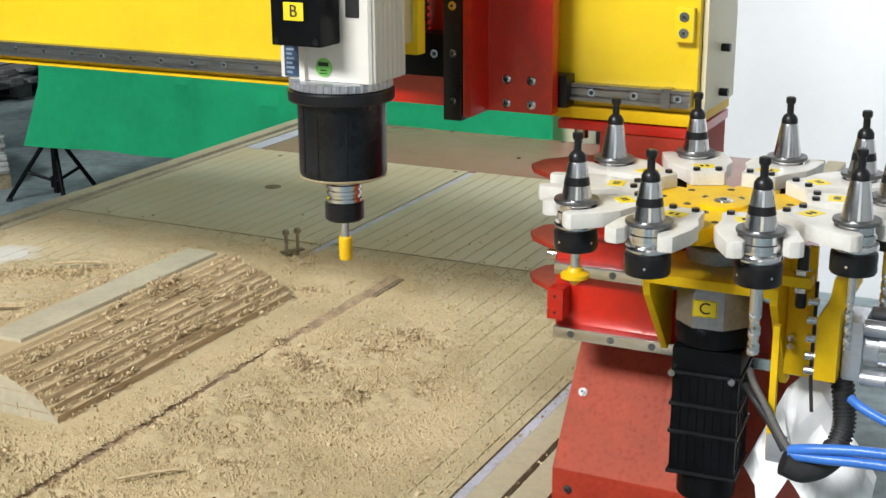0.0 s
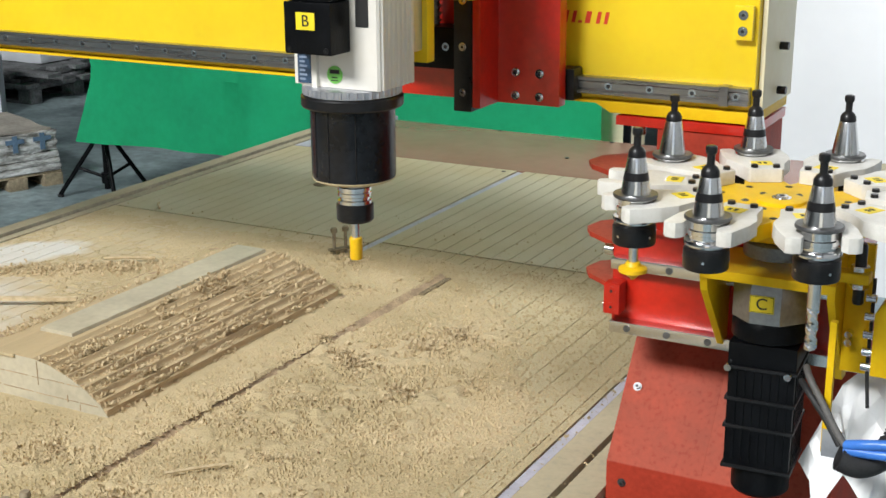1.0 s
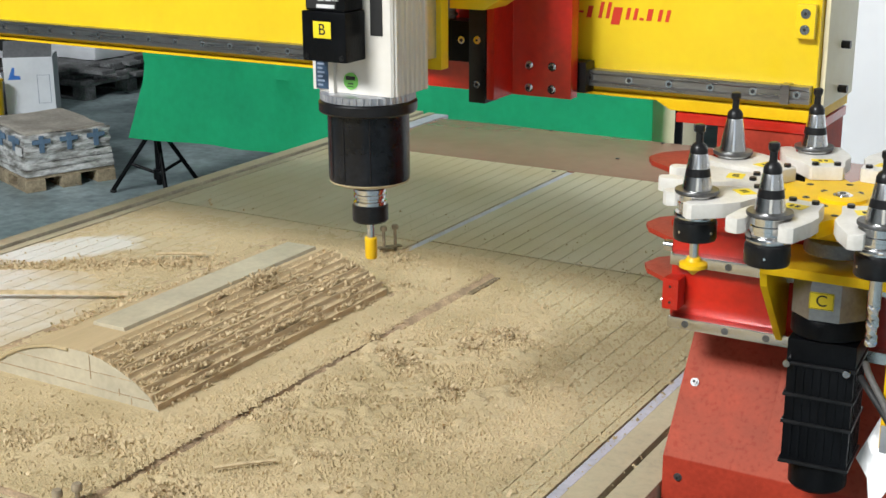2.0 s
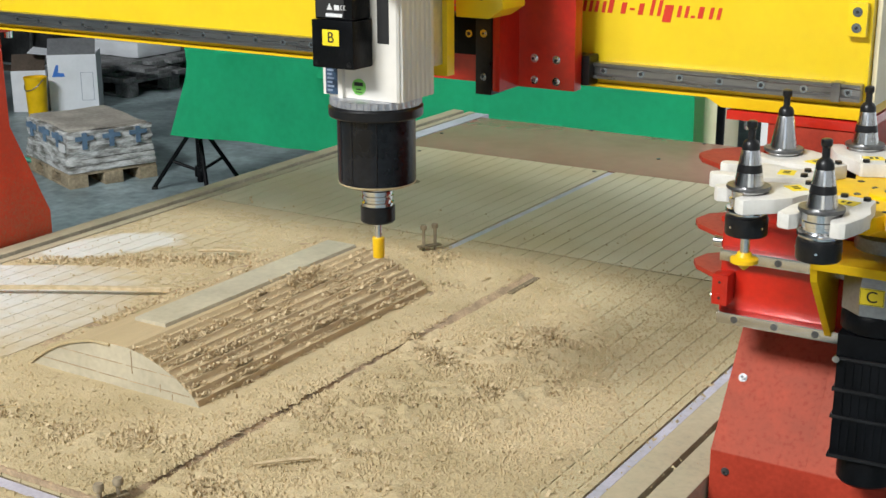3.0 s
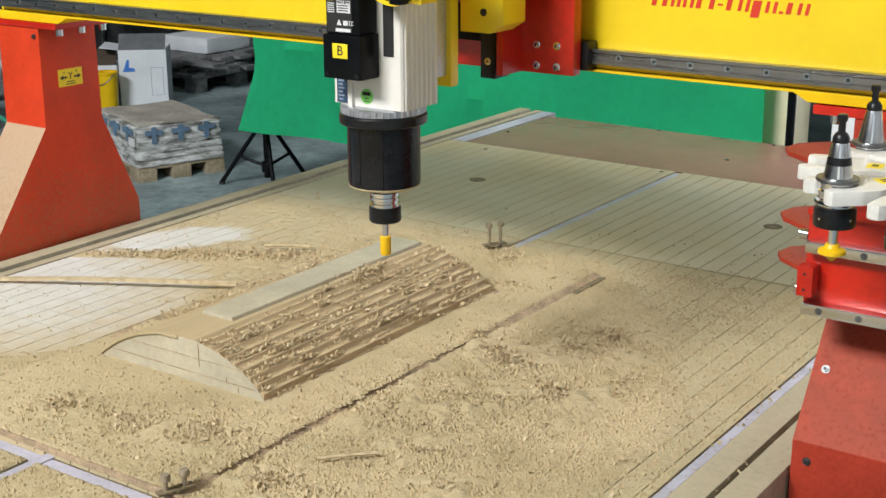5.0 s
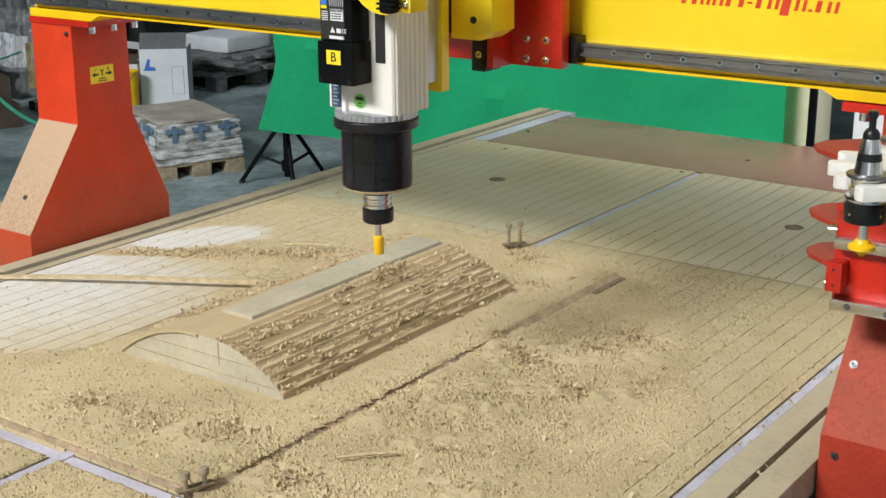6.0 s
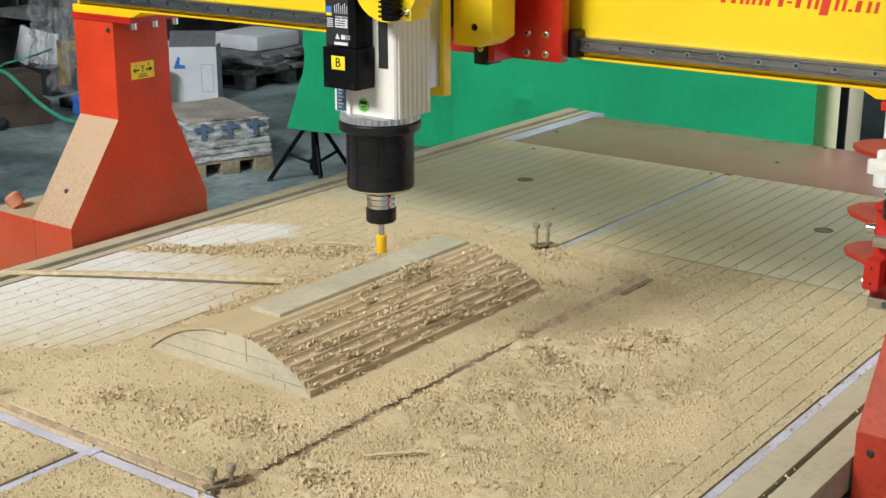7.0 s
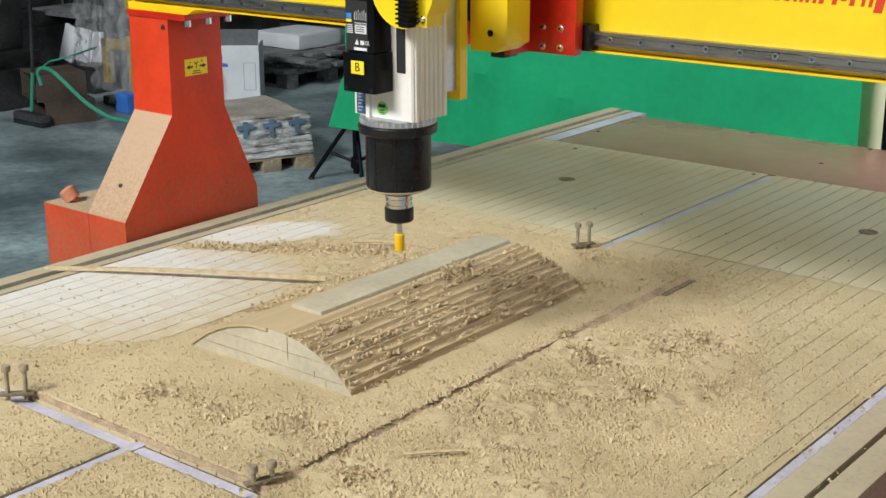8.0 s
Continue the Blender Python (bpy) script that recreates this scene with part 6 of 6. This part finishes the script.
def sawdust():
    # the sheet of dust
    step = 0.0042
    xs = np.arange(-2.258, -0.727, step)
    ys = np.arange(0.62, 2.52, step)
    X, Y = np.meshgrid(xs, ys, indexing="ij")
    T = cover(X, Y)
    base = np.where((X > -1.80) & (X < -1.252) & (Y > 1.128) & (Y < 2.315), 0.0095, 0.0)
    on_sheet = base > 0
    T = np.where(on_sheet, np.maximum(T, 0.0) * 0.6 + 0.0006, T)
    drift = np.where((X > -1.247) & (X < -1.21) & (Y > 1.72) & (Y < 1.95), 0.0030 * np.clip(1 - (X + 1.247) / 0.037, 0, 1), 0)
    gap = ((Y > 1.096) & (Y < 1.130) & (X < -1.22)) | ((np.abs(X - SX) < 0.011) & ((Y < 1.10) | (Y > 2.33))) | ((X > -0.724) & (X < -0.704)) | ((X > -0.661) & (X < -0.648)) | ((X > -1.249) & (X < -1.226) & (Y > 2.19) & (Y < 2.315))
    grain = fractal(X, Y, 0.011, 71, 2) - 0.5
    lump = np.clip(fractal(X, Y, 0.030, 83, 3) - 0.42, 0, 1)
    Z = base + 0.0004 + 0.45 * np.clip(T, 0, 1) + drift + (0.0009 + 0.0050 * coarse(X, Y)) * grain + 0.030 * lump * np.clip(coarse(X, Y) - 0.22, 0, 1)
    Z = np.where(gap, -0.012, Z)
    Z = np.where(T + 0.0034 * grain < 0.0003, base - 0.006, Z)
    nx, ny = Z.shape
    jit = np.random.RandomState(4).rand(2, nx, ny) * 0.0024 - 0.0012
    V = np.stack([X + jit[0], Y + jit[1], Z], -1).reshape(-1, 3)
    idx = np.arange(nx * ny).reshape(nx, ny)
    F = np.stack([idx[:-1, :-1], idx[1:, :-1], idx[1:, 1:], idx[:-1, 1:]], -1).reshape(-1, 4)
    zf = Z.reshape(-1)[F]
    F = F[(zf.max(1) > -0.0005) & ((zf.max(1) - zf.min(1)) < 0.03)]
    me = bpy.data.meshes.new("sawdust")
    me.from_pydata(V.tolist(), [], F.tolist())
    me.materials.append(M_DUST)
    for p in me.polygons:
        p.use_smooth = True
    tagged(new("sawdust", me), "layer of fine pale sawdust over the grooved boards", "sawdust", kind="stuff")


def ground_z(x, y):
    on = (x > -1.80) & (x < -1.247) & (y > 1.128) & (y < 2.315)
    return np.where(on, 0.0100, 0.0) + np.clip(cover(x, y), 0, 1) * np.where(on, 0.3, 0.45)


def crumbs(name, P, size, flat, material, label, seed):
    """Small irregular grains: squashed tetrahedra and wedges."""
    rs = np.random.RandomState(seed)
    n = len(P)
    base = np.array([[1, 0, -0.5], [-0.5, 0.87, -0.5], [-0.5, -0.87, -0.5], [0, 0, 0.9]])
    v = base[None] * (size[:, None, None] * (0.6 + 0.8 * rs.rand(n, 4, 3)))
    v[:, :, 2] *= flat
    a = rs.rand(n) * 6.28
    c, s = np.cos(a), np.sin(a)
    w = np.stack([v[:, :, 0] * c[:, None] - v[:, :, 1] * s[:, None], v[:, :, 0] * s[:, None] + v[:, :, 1] * c[:, None], v[:, :, 2]], -1) + P[:, None]
    k = np.arange(n)[:, None, None] * 4
    f = (np.array([[0, 2, 1], [0, 1, 3], [1, 2, 3], [2, 0, 3]])[None] + k).reshape(-1, 3)
    me = bpy.data.meshes.new(name)
    me.from_pydata(w.reshape(-1, 3).tolist(), [], f.tolist())
    me.materials.append(material)
    tagged(new(name, me), label, "sawdust", kind="stuff")


def curls(name, P, size, material, label, seed, lift=0.5):
    """Curled shavings: bent strips with a little thickness."""
    rs = np.random.RandomState(seed)
    n, m = len(P), 5
    t = np.linspace(0, 1, m)
    bend = rs.uniform(0.8, 3.4, n)
    th = t[None] * bend[:, None]
    R = size / bend
    lx, lz = R[:, None] * np.sin(th), R[:, None] * (1 - np.cos(th))
    wd = size * rs.uniform(0.12, 0.28, n)
    tw = rs.uniform(-0.5, 0.5, n)[:, None] * t[None]
    V = np.zeros((n, m, 4, 3))
    thick = 0.0005
    for q, (sw, st) in enumerate(((-1, 0), (1, 0), (1, 1), (-1, 1))):
        V[:, :, q, 0] = lx - np.sin(th) * st * thick + tw * sw * wd[:, None]
        V[:, :, q, 1] = sw * wd[:, None] * (1 - 0.35 * t[None])
        V[:, :, q, 2] = lz + np.cos(th) * st * thick
    a, b, c = rs.rand(n) * 6.28, rs.normal(0, 0.5, n), rs.normal(0, 0.6, n)
    ca, sa, cb, sb, cc, sc = np.cos(a), np.sin(a), np.cos(b), np.sin(b), np.cos(c), np.sin(c)
    x, y, z = V[..., 0], V[..., 1], V[..., 2]
    e = lambda q: q[:, None, None]
    y, z = y * e(cc) - z * e(sc), y * e(sc) + z * e(cc)
    x, z = x * e(cb) + z * e(sb), -x * e(sb) + z * e(cb)
    x, y = x * e(ca) - y * e(sa), x * e(sa) + y * e(ca)
    low = z.reshape(n, -1).min(1)
    W = np.stack([x, y, z - e(low)], -1) + P[:, None, None]
    fs = []
    for i in range(m - 1):
        for q in range(4):
            fs.append((4 * i + q, 4 * i + (q + 1) % 4, 4 * i + 4 + (q + 1) % 4, 4 * i + 4 + q))
    f = (np.array(fs)[None] + np.arange(n)[:, None, None] * 4 * m).reshape(-1, 4)
    me = bpy.data.meshes.new(name)
    me.from_pydata(W.reshape(-1, 3).tolist(), [], f.tolist())
    me.materials.append(material)
    tagged(new(name, me), label, "shavings", kind="stuff")


def loose_dust():
    rs = np.random.RandomState(77)
    # grains over the bed, thicker where the dust lies thick
    n = 900000
    x, y = rs.uniform(-2.25, -0.62, n), 0.75 + 1.95 * rs.rand(n) ** 1.15
    keep = (rs.rand(n) < np.clip(cover(x, y) / 0.0045, np.where((x > -1.25) & (y < 2.42), 0.30, np.where(x < -1.80, 0.010, 0.04)), 1) * np.where(y > 2.5, 0.15, np.where(x > -1.24, 0.70, np.where((x > -1.80) & (y > 1.13) & (y < 2.3), 0.20, 0.45)) + 1.2 * coarse(x, y))) & ~((x > -1.76) & (x < -1.34) & (y > 1.42) & (y < 2.10)) & ~((y > 1.094) & (y < 1.13) & (x < -1.24)) & ((np.abs(x - SX) > 0.012) | (y > 1.10)) & ((x < -0.728) | (rs.rand(n) < 0.12))
    x, y = x[keep], y[keep]
    s = 0.0010 + (0.0030 + 0.0040 * coarse(x, y)) * rs.rand(len(x)) ** 5
    crumbs("sawdust_grains", np.stack([x, y, ground_z(x, y) + s * 0.2], -1), s, 0.75, M_DUST, "coarse grains of sawdust scattered over the bed", 5)
    # clumps of shavings
    pts = []
    for cx, cy, r, k in CLUMPS:
        q = rs.normal(0, 1, (k, 2)) * (r * 0.62, r * 0.45) * (0.6 + 0.8 * rs.rand(k, 1)) + (cx, cy)
        h = np.exp(-((q[:, 0] - cx) ** 2 + (q[:, 1] - cy) ** 2) / (0.4 * r * r)) * rs.rand(k) * 0.014
        pts.append(np.stack([q[:, 0], q[:, 1], ground_z(q[:, 0], q[:, 1]) + h], -1))
    q = np.stack([rs.normal(-1.10, 0.17, 1300), rs.normal(1.66, 0.30, 1300)], -1)
    q = q[(q[:, 0] > -1.34) & (q[:, 0] < -0.72)]
    pts.append(np.c_[q, ground_z(q[:, 0], q[:, 1])])
    u = rs.rand(760)
    q = np.stack([-2.22 + 0.42 * u + rs.normal(0, 0.02, 760), 1.85 + 0.25 * u + rs.normal(0, 0.026, 760)], -1)
    pts.append(np.c_[q, ground_z(q[:, 0], q[:, 1]) + 0.006 * rs.rand(760)])
    q = np.stack([rs.uniform(-2.0, -1.25, 110), rs.uniform(1.14, 1.40, 110)], -1)
    pts.append(np.c_[q, ground_z(q[:, 0], q[:, 1])])
    P = np.concatenate(pts)
    P = P[~((P[:, 0] > -1.755) & (P[:, 0] < -1.345) & (P[:, 1] > 1.43) & (P[:, 1] < 2.10)) & (P[:, 0] > -2.25)]
    P = P[cover(P[:, 0], P[:, 1]) > -0.0012]
    P[:, 2] -= 0.001
    curls("bed_shavings", P, 0.004 + 0.0095 * rs.rand(len(P)) ** 1.8, M_CHIP, "curled wood shavings lying in clumps on the bed", 8)
    # shavings caught in the flutes of the blank, in clumped rows
    rows, fine = [], []
    for i, k in enumerate((560, 200, 680, 190, 520, 680, 240, 540, 260, 110)):
        yy = 1.435 + 0.65 * rs.rand(3 * k)
        heap = fractal(yy, 0 * yy + i * 3.7, 0.035, 51 + i, 3)
        ok = rs.rand(3 * k) < np.clip((heap - 0.42) * 4.0, 0.02, 1)
        yy, heap = yy[ok][:k], heap[ok][:k]
        f = i + 0.55 + rs.normal(0, 0.07, len(yy))
        xx, zz = flute_point(f, 0.004 * np.clip(heap - 0.45, 0, 1) * rs.rand(len(yy)) * 6)
        rows.append(np.stack([xx, yy, zz - 0.001], -1))
        m = 4 * k
        yy = 1.435 + 0.65 * rs.rand(m)
        heap = fractal(yy, 0 * yy + i * 3.7, 0.035, 51 + i, 3)
        ok = rs.rand(m) < np.clip((heap - 0.30) * 2.4, 0.05, 1)
        yy = yy[ok]
        xx, zz = flute_point(i + 0.52 + rs.normal(0, 0.11, len(yy)), 0.0004)
        fine.append(np.stack([xx, yy, zz], -1))
    F = np.concatenate(fine)
    crumbs("blank_dust", F, 0.0010 + 0.0024 * rs.rand(len(F)) ** 2, 0.8, M_CHIP, "crumbs of wood dust caked in the flutes", 25)
    k = 170
    yy = rs.normal(1.86, 0.035, k)
    xx = rs.normal(-1.490, 0.010, k)
    rows.append(np.stack([xx, yy, crest(xx) + 0.012 * rs.rand(k)], -1))
    k = 160
    yy = 1.45 + 0.66 * rs.rand(k)
    xx = -1.655 + 0.045 * (yy - 1.45) / 0.66 + rs.normal(0, 0.008, k)
    rows.append(np.stack([xx, yy, np.interp(xx, [p[0] for p in ARCH], [p[1] for p in ARCH]) + 0.003 * rs.rand(k)], -1))
    # the line of shavings along the far foot of the blank
    k = 420
    yy = 1.62 + 0.56 * rs.rand(k)
    xx = -1.775 + 0.06 * (yy - 1.62) / 0.56 + rs.normal(0, 0.012, k)
    rows.append(np.stack([xx, yy, 0.011 + 0.008 * rs.rand(k)], -1))
    P = np.concatenate(rows)
    curls("blank_shavings", P, 0.0045 + 0.0085 * rs.rand(len(P)) ** 2.0, M_CHIP, "curled shavings caught in the flutes of the blank", 15)


sawdust()
loose_dust()


def motions():
    for ob, (vx, vy, vz) in MOVERS:
        o = ob.location.copy()
        walk(ob, [(t * 0.5, pose(o.x + vx * t * 0.5, o.y + vy * t * 0.5, o.z + vz * t * 0.5, *[math.degrees(a) for a in ob.rotation_euler])) for t in range(17)])


motions()
